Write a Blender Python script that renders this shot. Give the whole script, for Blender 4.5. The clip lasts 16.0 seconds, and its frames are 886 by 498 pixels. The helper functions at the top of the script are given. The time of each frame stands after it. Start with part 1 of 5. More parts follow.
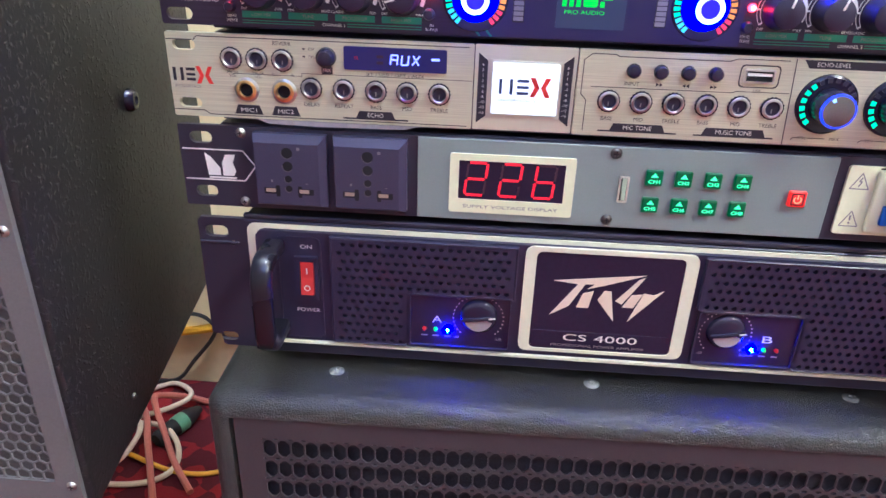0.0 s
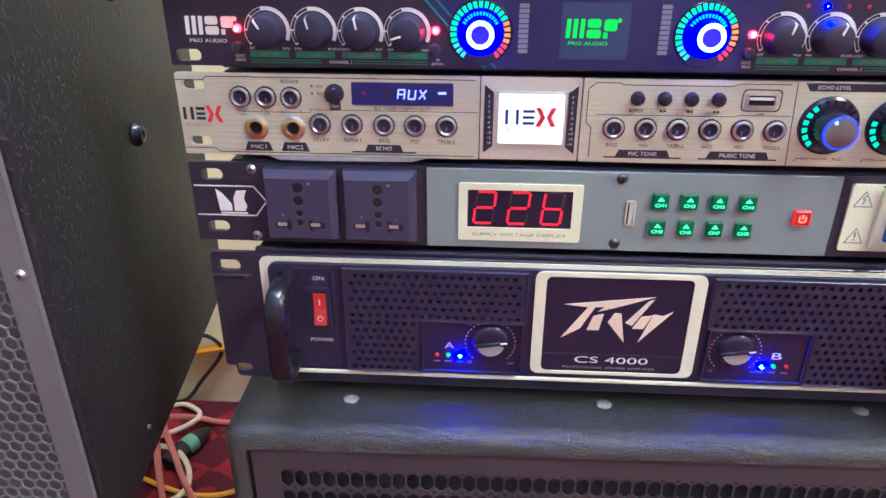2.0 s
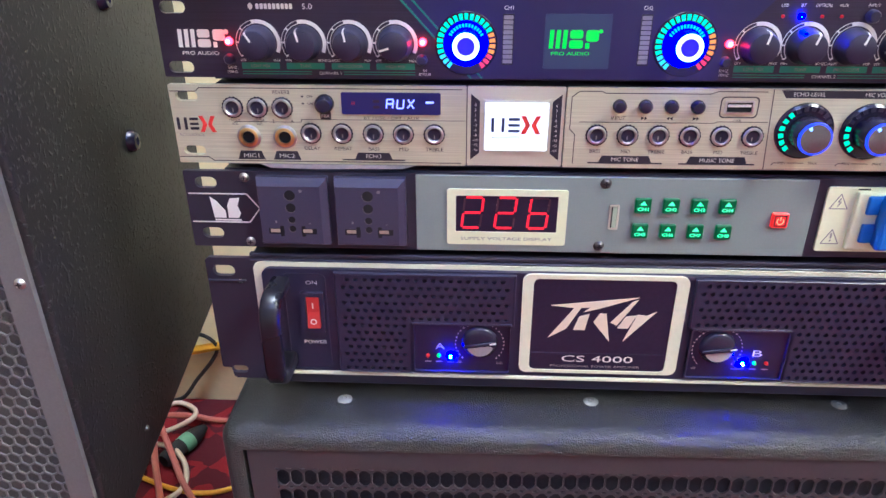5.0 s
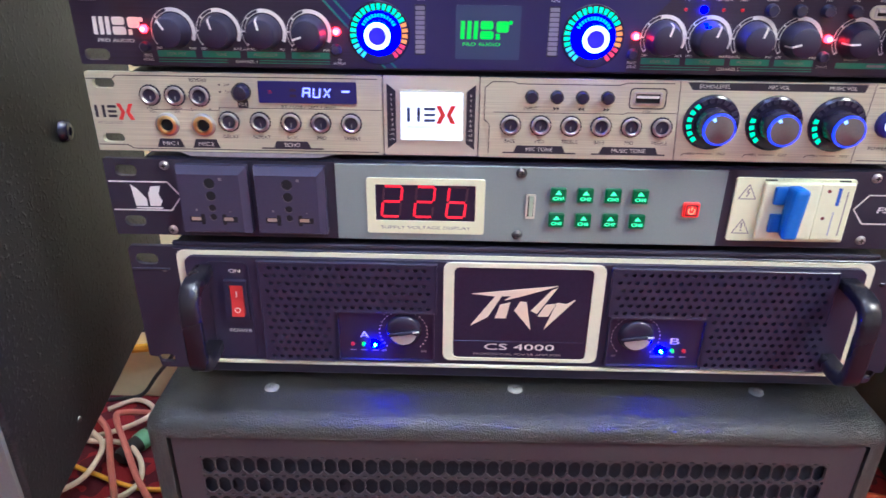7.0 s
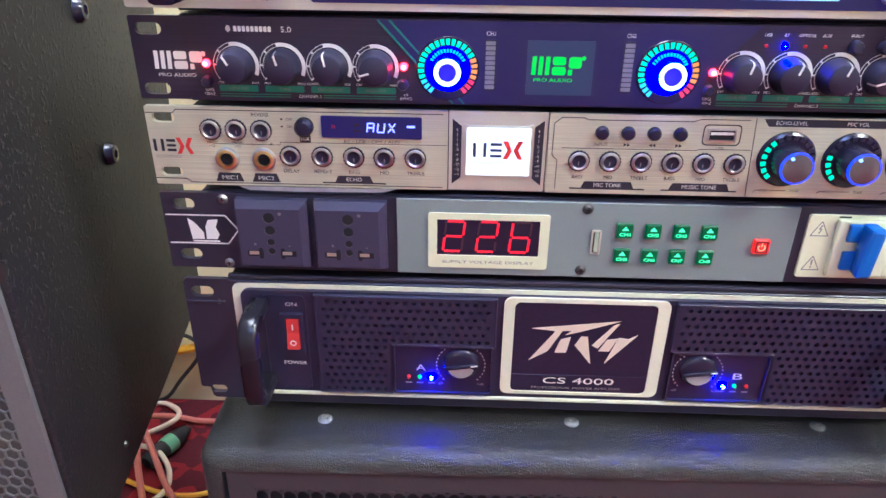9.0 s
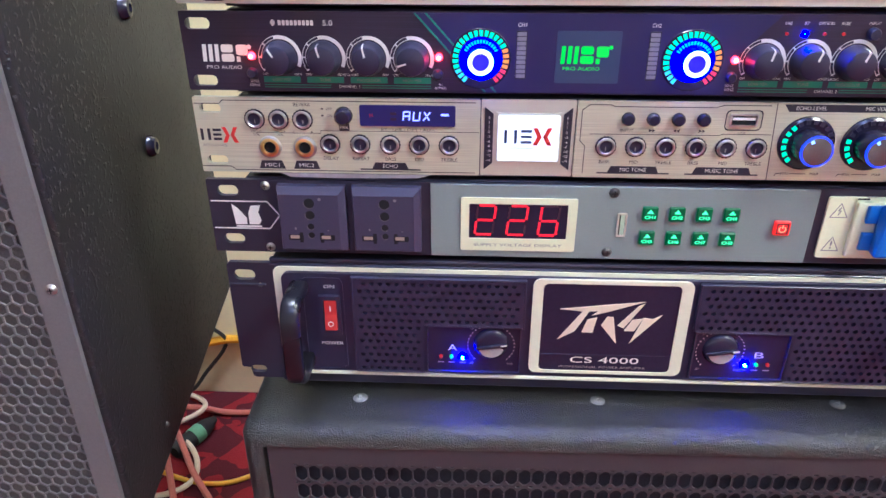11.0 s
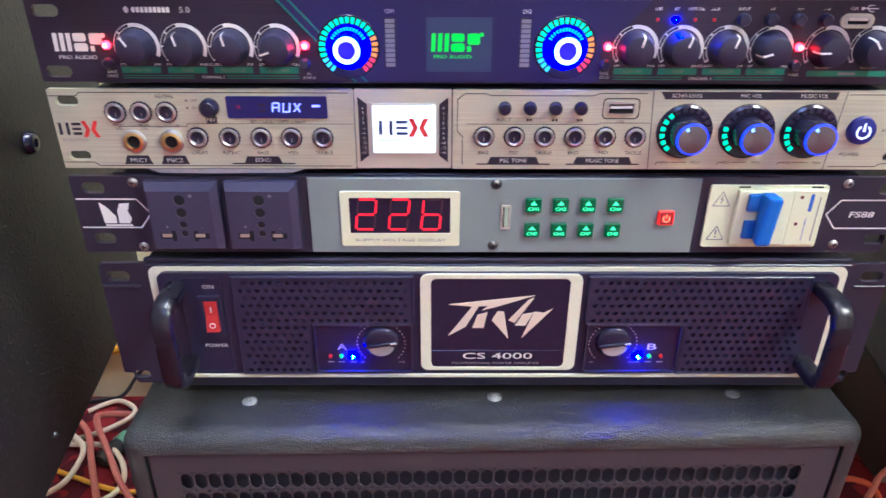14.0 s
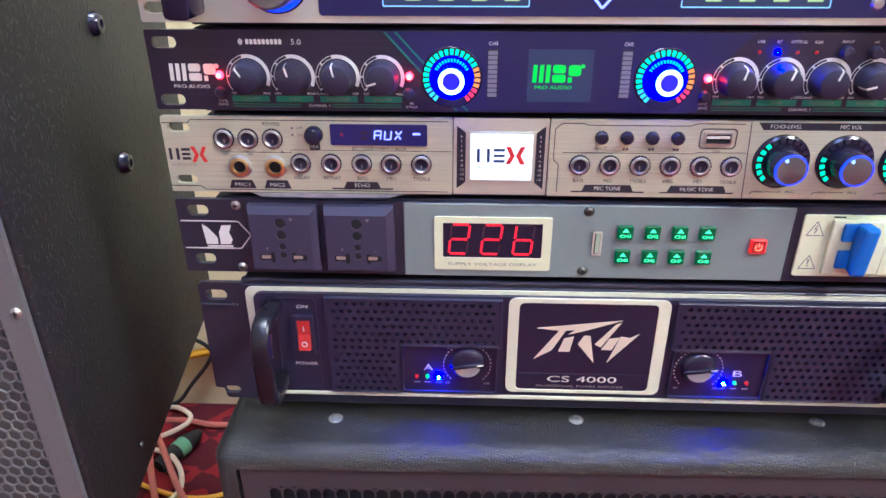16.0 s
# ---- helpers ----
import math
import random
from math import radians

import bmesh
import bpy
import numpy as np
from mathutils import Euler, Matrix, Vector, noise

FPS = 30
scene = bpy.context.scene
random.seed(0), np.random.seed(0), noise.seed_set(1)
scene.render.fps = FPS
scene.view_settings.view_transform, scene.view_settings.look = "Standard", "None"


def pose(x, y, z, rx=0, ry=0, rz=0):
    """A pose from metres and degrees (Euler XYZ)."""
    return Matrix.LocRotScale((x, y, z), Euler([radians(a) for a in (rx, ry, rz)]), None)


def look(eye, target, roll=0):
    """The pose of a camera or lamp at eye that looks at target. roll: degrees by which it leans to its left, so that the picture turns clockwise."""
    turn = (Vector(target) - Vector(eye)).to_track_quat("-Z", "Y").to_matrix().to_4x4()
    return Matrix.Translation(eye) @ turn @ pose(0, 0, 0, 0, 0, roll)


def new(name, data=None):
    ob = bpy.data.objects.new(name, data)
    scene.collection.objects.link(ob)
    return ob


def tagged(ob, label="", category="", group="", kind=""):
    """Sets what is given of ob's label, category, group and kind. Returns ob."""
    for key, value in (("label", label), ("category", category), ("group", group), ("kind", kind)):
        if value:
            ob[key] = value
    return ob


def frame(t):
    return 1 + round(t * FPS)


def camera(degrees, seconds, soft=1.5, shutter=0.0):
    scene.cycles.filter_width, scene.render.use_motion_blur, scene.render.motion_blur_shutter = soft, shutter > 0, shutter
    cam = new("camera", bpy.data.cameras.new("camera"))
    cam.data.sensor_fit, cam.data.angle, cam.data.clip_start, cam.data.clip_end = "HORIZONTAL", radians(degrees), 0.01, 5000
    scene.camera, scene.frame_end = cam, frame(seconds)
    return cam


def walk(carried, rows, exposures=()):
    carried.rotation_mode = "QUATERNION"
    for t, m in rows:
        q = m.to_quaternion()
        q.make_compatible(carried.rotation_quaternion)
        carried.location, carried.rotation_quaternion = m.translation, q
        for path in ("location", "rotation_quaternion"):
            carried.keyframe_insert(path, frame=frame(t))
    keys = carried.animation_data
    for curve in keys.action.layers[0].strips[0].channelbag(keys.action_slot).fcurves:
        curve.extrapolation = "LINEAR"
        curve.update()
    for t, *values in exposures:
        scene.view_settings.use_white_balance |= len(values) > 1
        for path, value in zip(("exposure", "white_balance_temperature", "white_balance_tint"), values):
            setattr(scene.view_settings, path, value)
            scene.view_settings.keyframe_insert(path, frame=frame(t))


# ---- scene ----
cam = camera(64.8, 16.0, shutter=0.4)
PATH = [
    (0, (-0.067, -0.374, 0.749), (-0.17, 1.421, -0.126), 1.9),
    (0.5, (-0.073, -0.381, 0.754), (-0.189, 1.415, -0.118), 1.7),
    (1, (-0.074, -0.384, 0.756), (-0.2, 1.415, -0.11), 1.3),
    (1.5, (-0.073, -0.379, 0.759), (-0.191, 1.421, -0.105), 0.9),
    (2, (-0.074, -0.373, 0.763), (-0.175, 1.429, -0.098), 0.2),
    (2.5, (-0.06, -0.374, 0.766), (-0.131, 1.424, -0.107), -0.4),
    (3, (-0.024, -0.371, 0.761), (-0.063, 1.422, -0.125), -0.7),
    (3.5, (-0.022, -0.372, 0.75), (-0.055, 1.415, -0.147), -0.6),
    (4, (-0.043, -0.378, 0.758), (-0.094, 1.409, -0.138), -0.4),
    (4.5, (-0.071, -0.379, 0.774), (-0.157, 1.414, -0.108), -0.2),
    (7, (-0.033, -0.387, 0.769), (-0.067, 1.412, -0.105), 0.7),
    (7.5, (-0.011, -0.382, 0.769), (-0.013, 1.414, -0.111), 0.6),
    (8, (-0.011, -0.377, 0.767), (-0.001, 1.414, -0.124), 0.7),
    (8.5, (-0.026, -0.372, 0.768), (-0.031, 1.414, -0.133), 0.8),
    (9, (-0.067, -0.368, 0.79), (-0.117, 1.415, -0.115), 0.7),
    (11.5, (-0.078, -0.392, 0.789), (-0.165, 1.389, -0.118), -0.1),
    (12, (-0.027, -0.383, 0.785), (-0.037, 1.397, -0.126), 0.1),
    (12.5, (-0.004, -0.371, 0.793), (0.022, 1.408, -0.122), -0.1),
    (13, (-0.001, -0.37, 0.791), (0.045, 1.408, -0.125), -0.0),
    (13.5, (-0.014, -0.37, 0.787), (0.033, 1.405, -0.134), 0.2),
    (14, (-0.029, -0.377, 0.783), (-0.013, 1.401, -0.132), 0.3),
    (14.5, (-0.053, -0.375, 0.795), (-0.08, 1.405, -0.117), 0.3),
    (15, (-0.065, -0.379, 0.793), (-0.122, 1.4, -0.119), 0.2),
    (15.5, (-0.068, -0.38, 0.793), (-0.141, 1.401, -0.114), 0.0),
    (16, (-0.066, -0.38, 0.795), (-0.136, 1.408, -0.099), -0.1),
]
walk(cam, [(t, look(eye, target, roll)) for t, eye, target, roll in PATH],
     [(0.0, -0.16, 4950, 12), (16.0, -0.16, 4950, 12)])


# ---- light ----
world = bpy.data.worlds.new("room_world")
world.use_nodes = True
world.node_tree.nodes["Background"].inputs[0].default_value = (0.9, 0.92, 1.0, 1)
world.node_tree.nodes["Background"].inputs[1].default_value = 0.02
scene.world = world


# ---- materials ----
def node_mat(name):
    m = bpy.data.materials.new(name)
    m.use_nodes = True
    nt = m.node_tree
    return m, nt, nt.nodes["Principled BSDF"]


def surface(name, colour, rough=0.5, metal=0.0, grain=300.0, vary=0.12, bump=0.0, bump_scale=900.0,
            stretch=(1, 1, 1), coat=0.0, rough_vary=0.1, spec=0.5, stain=0.0):
    """A surface with colour grain at two scales, uneven gloss and fine relief (scales per metre)."""
    m, nt, b = node_mat(name)
    N, L = nt.nodes, nt.links
    tc = N.new("ShaderNodeTexCoord")
    mp = N.new("ShaderNodeMapping")
    mp.inputs["Scale"].default_value = stretch
    L.new(tc.outputs["Object"], mp.inputs[0])
    fine = N.new("ShaderNodeTexNoise")
    fine.inputs["Scale"].default_value, fine.inputs["Detail"].default_value = grain, 3
    L.new(mp.outputs[0], fine.inputs[0])
    wide = N.new("ShaderNodeTexNoise")
    wide.inputs["Scale"].default_value, wide.inputs["Detail"].default_value = 14.0, 4
    L.new(tc.outputs["Object"], wide.inputs[0])
    both = N.new("ShaderNodeMath")
    both.operation = "MULTIPLY_ADD"
    L.new(wide.outputs[0], both.inputs[0])
    both.inputs[1].default_value = 0.6 + stain
    L.new(fine.outputs[0], both.inputs[2])
    ramp = N.new("ShaderNodeMapRange")
    ramp.inputs["From Min"].default_value, ramp.inputs["From Max"].default_value = 0.45, 1.15 + stain
    ramp.inputs["To Min"].default_value, ramp.inputs["To Max"].default_value = 1 - vary, 1 + vary
    L.new(both.outputs[0], ramp.inputs[0])
    mul = N.new("ShaderNodeMix")
    mul.data_type, mul.blend_type = "RGBA", "MULTIPLY"
    mul.inputs[0].default_value = 1.0
    mul.inputs[6].default_value = (*colour, 1)
    L.new(ramp.outputs[0], mul.inputs[7])
    L.new(mul.outputs[2], b.inputs["Base Color"])
    rr = N.new("ShaderNodeMapRange")
    rr.inputs["To Min"].default_value, rr.inputs["To Max"].default_value = max(0.02, rough - rough_vary), min(1, rough + rough_vary)
    L.new(wide.outputs[0], rr.inputs[0])
    L.new(rr.outputs[0], b.inputs["Roughness"])
    b.inputs["Metallic"].default_value = metal
    b.inputs["Coat Weight"].default_value = coat
    b.inputs["Specular IOR Level"].default_value = spec
    if bump:
        bn = N.new("ShaderNodeTexNoise")
        bn.inputs["Scale"].default_value, bn.inputs["Detail"].default_value = bump_scale, 2
        L.new(mp.outputs[0], bn.inputs[0])
        bp = N.new("ShaderNodeBump")
        bp.inputs["Strength"].default_value, bp.inputs["Distance"].default_value = bump, 0.001
        L.new(bn.outputs[0], bp.inputs["Height"])
        L.new(bp.outputs[0], b.inputs["Normal"])
    return m


def pebbled(name, colour, rough, scale, depth, spec=0.5, lumps=(0.44, 0.62)):
    """Sprayed, pebble-textured cabinet paint."""
    m, nt, b = node_mat(name)
    N, L = nt.nodes, nt.links
    tc = N.new("ShaderNodeTexCoord")
    a = N.new("ShaderNodeTexNoise")
    a.inputs["Scale"].default_value, a.inputs["Detail"].default_value, a.inputs["Roughness"].default_value = scale, 2.0, 0.45
    w = N.new("ShaderNodeTexNoise")
    w.inputs["Scale"].default_value, w.inputs["Detail"].default_value = 9.0, 5
    f = N.new("ShaderNodeTexNoise")
    f.inputs["Scale"].default_value, f.inputs["Detail"].default_value = scale * 3.3, 1
    for n in (a, w, f):
        L.new(tc.outputs["Object"], n.inputs[0])
    blob = N.new("ShaderNodeMapRange")
    blob.interpolation_type = "SMOOTHSTEP"
    blob.inputs["From Min"].default_value, blob.inputs["From Max"].default_value = lumps
    L.new(a.outputs[0], blob.inputs[0])
    add = N.new("ShaderNodeMath")
    add.operation = "MULTIPLY_ADD"
    L.new(f.outputs[0], add.inputs[0])
    add.inputs[1].default_value = 0.22
    L.new(blob.outputs[0], add.inputs[2])
    bp = N.new("ShaderNodeBump")
    bp.inputs["Strength"].default_value, bp.inputs["Distance"].default_value = 1.0, depth
    L.new(add.outputs[0], bp.inputs["Height"])
    L.new(bp.outputs[0], b.inputs["Normal"])
    r = N.new("ShaderNodeMapRange")
    r.inputs["To Min"].default_value, r.inputs["To Max"].default_value = 0.75, 1.3
    L.new(w.outputs[0], r.inputs[0])
    mul = N.new("ShaderNodeMix")
    mul.data_type, mul.blend_type = "RGBA", "MULTIPLY"
    mul.inputs[0].default_value = 1.0
    mul.inputs[6].default_value = (*colour, 1)
    L.new(r.outputs[0], mul.inputs[7])
    L.new(mul.outputs[2], b.inputs["Base Color"])
    rr = N.new("ShaderNodeMapRange")
    rr.inputs["To Min"].default_value, rr.inputs["To Max"].default_value = rough - 0.12, rough + 0.12
    L.new(w.outputs[0], rr.inputs[0])
    L.new(rr.outputs[0], b.inputs["Roughness"])
    b.inputs["Specular IOR Level"].default_value = spec
    return m


def glow(name, colour, strength, base=(0.02, 0.02, 0.02)):
    m, nt, b = node_mat(name)
    b.inputs["Base Color"].default_value = (*base, 1)
    b.inputs["Roughness"].default_value = 0.35
    b.inputs["Emission Color"].default_value = (*colour, 1)
    b.inputs["Emission Strength"].default_value = strength
    return m


def carpet_material():
    m, nt, b = node_mat("patterned_red_carpet")
    N, L = nt.nodes, nt.links
    tc = N.new("ShaderNodeTexCoord")
    mp = N.new("ShaderNodeMapping")
    mp.inputs["Rotation"].default_value = (0, 0, radians(38))
    mp.inputs["Scale"].default_value = (11, 11, 11)
    L.new(tc.outputs["Object"], mp.inputs[0])
    wob = N.new("ShaderNodeTexNoise")
    wob.inputs["Scale"].default_value = 14
    L.new(tc.outputs["Object"], wob.inputs[0])
    mixv = N.new("ShaderNodeMix")
    mixv.data_type, mixv.blend_type = "RGBA", "LINEAR_LIGHT"
    mixv.inputs[0].default_value = 0.22
    L.new(mp.outputs[0], mixv.inputs[6])
    L.new(wob.outputs["Color"], mixv.inputs[7])
    ch = N.new("ShaderNodeTexChecker")
    ch.inputs["Scale"].default_value = 1.0
    ch.inputs["Color1"].default_value = (0.27, 0.022, 0.028, 1)
    ch.inputs["Color2"].default_value = (0.10, 0.016, 0.024, 1)
    L.new(mixv.outputs[2], ch.inputs[0])
    fib = N.new("ShaderNodeTexNoise")
    fib.inputs["Scale"].default_value, fib.inputs["Detail"].default_value = 700, 3
    L.new(tc.outputs["Object"], fib.inputs[0])
    r = N.new("ShaderNodeMapRange")
    r.inputs["To Min"].default_value, r.inputs["To Max"].default_value = 0.5, 1.5
    L.new(fib.outputs[0], r.inputs[0])
    mul = N.new("ShaderNodeMix")
    mul.data_type, mul.blend_type = "RGBA", "MULTIPLY"
    mul.inputs[0].default_value = 1.0
    L.new(ch.outputs[0], mul.inputs[6])
    L.new(r.outputs[0], mul.inputs[7])
    L.new(mul.outputs[2], b.inputs["Base Color"])
    b.inputs["Roughness"].default_value = 0.95
    b.inputs["Specular IOR Level"].default_value = 0.15
    bp = N.new("ShaderNodeBump")
    bp.inputs["Strength"].default_value, bp.inputs["Distance"].default_value = 0.8, 0.003
    L.new(fib.outputs[0], bp.inputs["Height"])
    L.new(bp.outputs[0], b.inputs["Normal"])
    return m


CARPET = carpet_material()
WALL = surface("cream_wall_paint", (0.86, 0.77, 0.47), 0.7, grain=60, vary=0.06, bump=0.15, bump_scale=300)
# Unseen walls and the ceiling are toned down to cut bounced light.
WALLD = surface("dimmed_unseen_wall_paint", (0.50, 0.43, 0.34), 0.75, grain=60, vary=0.06, bump=0.15, bump_scale=300)
CEIL = surface("white_ceiling_paint", (0.62, 0.62, 0.60), 0.8, grain=60, vary=0.04)
CAB = pebbled("black_pebbled_cabinet_paint", (0.018, 0.018, 0.017), 0.33, 1000, 0.0010, 1.0)
SPK = pebbled("charcoal_pebbled_speaker_paint", (0.023, 0.022, 0.025), 0.50, 300, 0.0006, 0.4, (0.55, 0.70))
MESHM = surface("grey_powder_coated_steel", (0.16, 0.16, 0.165), 0.5, grain=900, vary=0.12, bump=0.15, bump_scale=2500)
MESHD = surface("dark_powder_coated_steel", (0.054, 0.050, 0.058), 0.42, grain=900, vary=0.12, bump=0.15, bump_scale=2500)
FOAM = surface("black_foam", (0.018, 0.018, 0.026), 0.95, grain=1500, vary=0.5, bump=0.6, bump_scale=1200)
FOAMG = surface("grey_grille_foam", (0.085, 0.083, 0.080), 0.95, grain=1500, vary=0.4, bump=0.6, bump_scale=1200)
# Violet in the rack, gloss, satin and socket blacks stands in for haze.
BLACK = surface("black_rack_steel", (0.025, 0.023, 0.042), 0.42, grain=1200, vary=0.15, bump=0.06, bump_scale=3000)
GLOSSB = surface("gloss_black_plastic", (0.020, 0.018, 0.042), 0.2, grain=500, vary=0.1, rough_vary=0.05)
SATINB = surface("satin_black_plastic", (0.024, 0.022, 0.052), 0.36, grain=800, vary=0.12, bump=0.05, bump_scale=4000)
HANDLE = surface("black_moulded_handle", (0.012, 0.011, 0.017), 0.27, grain=700, vary=0.1, bump=0.04, bump_scale=3000, rough_vary=0.06)
RUBBER = surface("black_rubber", (0.018, 0.018, 0.018), 0.7, grain=800, vary=0.15)
ALU = surface("brushed_aluminium", (0.61, 0.63, 0.49), 0.36, 0.4, grain=260, vary=0.3, bump=0.14, bump_scale=500, stretch=(0.05, 1, 9), rough_vary=0.06)
ALUP = surface("plain_anodised_aluminium", (0.68, 0.70, 0.60), 0.38, 0.5, grain=400, vary=0.05, stretch=(0.1, 1, 6), rough_vary=0.05)
CHROME = surface("worn_chrome", (0.62, 0.64, 0.66), 0.3, 1.0, grain=500, vary=0.08)
BRASS = surface("gold_plated_brass", (0.85, 0.62, 0.28), 0.3, 1.0, grain=500, vary=0.08)
SCREW = surface("zinc_screw", (0.45, 0.44, 0.42), 0.35, 0.9, grain=1500, vary=0.25)
DULLZ = surface("dull_painted_zinc", (0.20, 0.20, 0.19), 0.55, 0.3, grain=1500, vary=0.3)
DSCREW = surface("dark_oxide_screw", (0.10, 0.095, 0.09), 0.3, 0.8, grain=1500, vary=0.25)
IVORY = surface("ivory_painted_trim", (0.75, 0.75, 0.58), 0.35, grain=300, vary=0.05)
WHITE = surface("white_plastic", (0.78, 0.82, 0.57), 0.35, grain=300, vary=0.04)
GREYP = surface("blue_grey_painted_steel", (0.225, 0.275, 0.275), 0.45, grain=900, vary=0.05, bump=0.04, bump_scale=2500)
INKW = surface("white_ink", (0.78, 0.78, 0.76), 0.5, grain=900, vary=0.04)
INKB = surface("black_ink", (0.018, 0.018, 0.034), 0.4, grain=900, vary=0.1)
TONGUE = surface("pale_green_usb_tongue", (0.42, 0.55, 0.42), 0.5, grain=900, vary=0.1)
INKG = surface("grey_ink", (0.22, 0.22, 0.23), 0.5, grain=900, vary=0.1)
NAVY = surface("navy_screen_ink", (0.04, 0.06, 0.16), 0.4, grain=900, vary=0.1)
INKT = surface("green_ink", (0.02, 0.22, 0.15), 0.45, grain=900, vary=0.1)
INKR = surface("red_ink", (0.70, 0.04, 0.035), 0.45, grain=900, vary=0.08)
OXBL = surface("dark_red_ink", (0.16, 0.03, 0.025), 0.45, grain=900, vary=0.1)
INKC = surface("cream_ink", (0.78, 0.68, 0.55), 0.45, grain=900, vary=0.05)
INKBL = surface("blue_ink", (0.03, 0.12, 0.55), 0.45, grain=900, vary=0.05)
BLUEP = surface("blue_plastic_lever", (0.02, 0.15, 0.58), 0.35, grain=500, vary=0.08)
SOCK = surface("black_socket_plastic", (0.046, 0.043, 0.086), 0.42, grain=900, vary=0.1)
DARK = surface("dark_hollow", (0.008, 0.008, 0.010), 0.9, grain=500, vary=0.1)
CABW = surface("white_cable_sheath", (0.74, 0.62, 0.46), 0.45, grain=200, vary=0.08)
CABP = surface("pink_cable_sheath", (0.52, 0.16, 0.12), 0.45, grain=200, vary=0.12)
CABY = surface("yellow_cable_sheath", (0.80, 0.42, 0.02), 0.4, grain=200, vary=0.08)
CABK = surface("black_cable_sheath", (0.02, 0.02, 0.02), 0.5, grain=200, vary=0.1)
CABO = surface("orange_cable_sheath", (0.75, 0.13, 0.04), 0.4, grain=200, vary=0.08)
TAPE = surface("green_tape", (0.16, 0.38, 0.22), 0.5, grain=300, vary=0.1)
CONT = surface("pale_brass_contact", (0.55, 0.50, 0.36), 0.35, 0.6, grain=500, vary=0.1)
SOCKL = surface("lit_socket_edge", (0.10, 0.095, 0.11), 0.4, grain=500, vary=0.1)
SILVP = surface("satin_silver_plastic", (0.42, 0.42, 0.43), 0.35, 0.25, grain=500, vary=0.08)
TURNED = surface("turned_metal_cap", (0.24, 0.25, 0.28), 0.30, 0.85, grain=900, vary=0.1, rough_vary=0.04)
tangent = TURNED.node_tree.nodes.new("ShaderNodeTangent")
tangent.direction_type, tangent.axis = "RADIAL", "Y"
TURNED.node_tree.links.new(tangent.outputs[0], TURNED.node_tree.nodes["Principled BSDF"].inputs["Tangent"])
TURNED.node_tree.nodes["Principled BSDF"].inputs["Anisotropic"].default_value = 0.85
FILM = surface("clear_plastic_film", (0.32, 0.32, 0.36), 0.15, grain=300, vary=0.2)

L_RED = glow("red_led", (1.0, 0.003, 0.006), 55)
L_DRED = glow("dim_red_led", (1.0, 0.01, 0.03), 0.35, (0.2, 0.01, 0.01))
L_BLUE = glow("blue_led", (0.002, 0.0015, 1.0), 2600)
L_CORE = glow("white_blue_led_core", (0.72, 0.78, 1.0), 9.0)
L_RCORE = glow("hot_red_led_core", (1.0, 0.42, 0.38), 5.0)
L_GRN = glow("green_led", (0.08, 1.0, 0.05), 1.3)
L_SEG = glow("red_segment", (1.0, 0.005, 0.02), 2.2)
L_OFF = surface("unlit_segment", (0.035, 0.015, 0.03), 0.3)
L_TXT = glow("blue_white_segment", (0.26, 0.28, 1.0), 3.4)
L_SCR = glow("white_lcd", (0.86, 0.90, 1.0), 1.15, (0.5, 0.5, 0.5))
# Faint emission puts the blue veil over the display into its window.
L_WIN = glow("blue_veiled_display_window", (0.04, 0.03, 1.0), 0.07, (0.014, 0.013, 0.03))
L_LCD = glow("dark_blue_lcd", (0.05, 0.10, 0.30), 0.32)
L_GTX = glow("green_lcd_shape", (0.06, 1.0, 0.05), 1.0)
L_TEAL = glow("teal_led_tick", (0.06, 1.0, 0.40), 1.6)
L_CYAN = glow("cyan_led_tick", (0.12, 0.75, 1.0), 1.5)
L_ORNG = glow("orange_led_tick", (1.0, 0.30, 0.03), 1.5)
L_RTICK = glow("red_led_tick", (1.0, 0.03, 0.08), 1.6)
L_RBLUE = glow("blue_lit_ring", (0.002, 0.001, 1.0), 18.0)
L_KBLUE = glow("blue_knob_ring", (0.02, 0.05, 1.0), 2.2)
L_WHITE = glow("white_lit_ring", (0.80, 0.82, 1.0), 2.6)
L_BTNG = glow("green_lit_button", (0.0, 0.20, 0.05), 0.30, (0.0, 0.06, 0.02))
L_BTXT = glow("green_button_print", (0.15, 1.0, 0.35), 2.2)
L_BTNR = glow("red_lit_button", (1.0, 0.02, 0.01), 0.7, (0.5, 0.02, 0.02))
L_ROCK = glow("red_lit_rocker", (1.0, 0.03, 0.02), 0.14, (0.38, 0.03, 0.03))
# The glow of both acrylics stands in for blue lens bloom.
L_ACRYL = glow("blue_bloom_acrylic", (0.04, 0.03, 1.0), 0.045, (0.016, 0.014, 0.034))
L_ACRYD = glow("faint_blue_bloom_acrylic", (0.05, 0.02, 1.0), 0.06, (0.012, 0.012, 0.02))
L_BACKP = glow("wall_fill_diffuser", (0.98, 0.94, 0.88), 72.0, (0.8, 0.8, 0.8))
L_PANEL = glow("ceiling_light_diffuser", (1.0, 0.89, 0.66), 110.0, (0.8, 0.8, 0.8))
L_PANELC = glow("blue_fill_diffuser", (0.50, 0.60, 1.0), 23.0, (0.8, 0.8, 0.8))


# ---- building helpers (millimetres) ----
ORIGIN = {}


def thing(name, at, label, category, group="", kind="", yaw=0.0):
    """An Empty at the base of a thing; at in millimetres."""
    e = new(name)
    e.location = Vector(at) * 0.001
    e.rotation_euler = (0, 0, radians(yaw))
    e.empty_display_size = 0.02
    ORIGIN[e.name] = Vector(at)
    return tagged(e, label, category, group, kind)


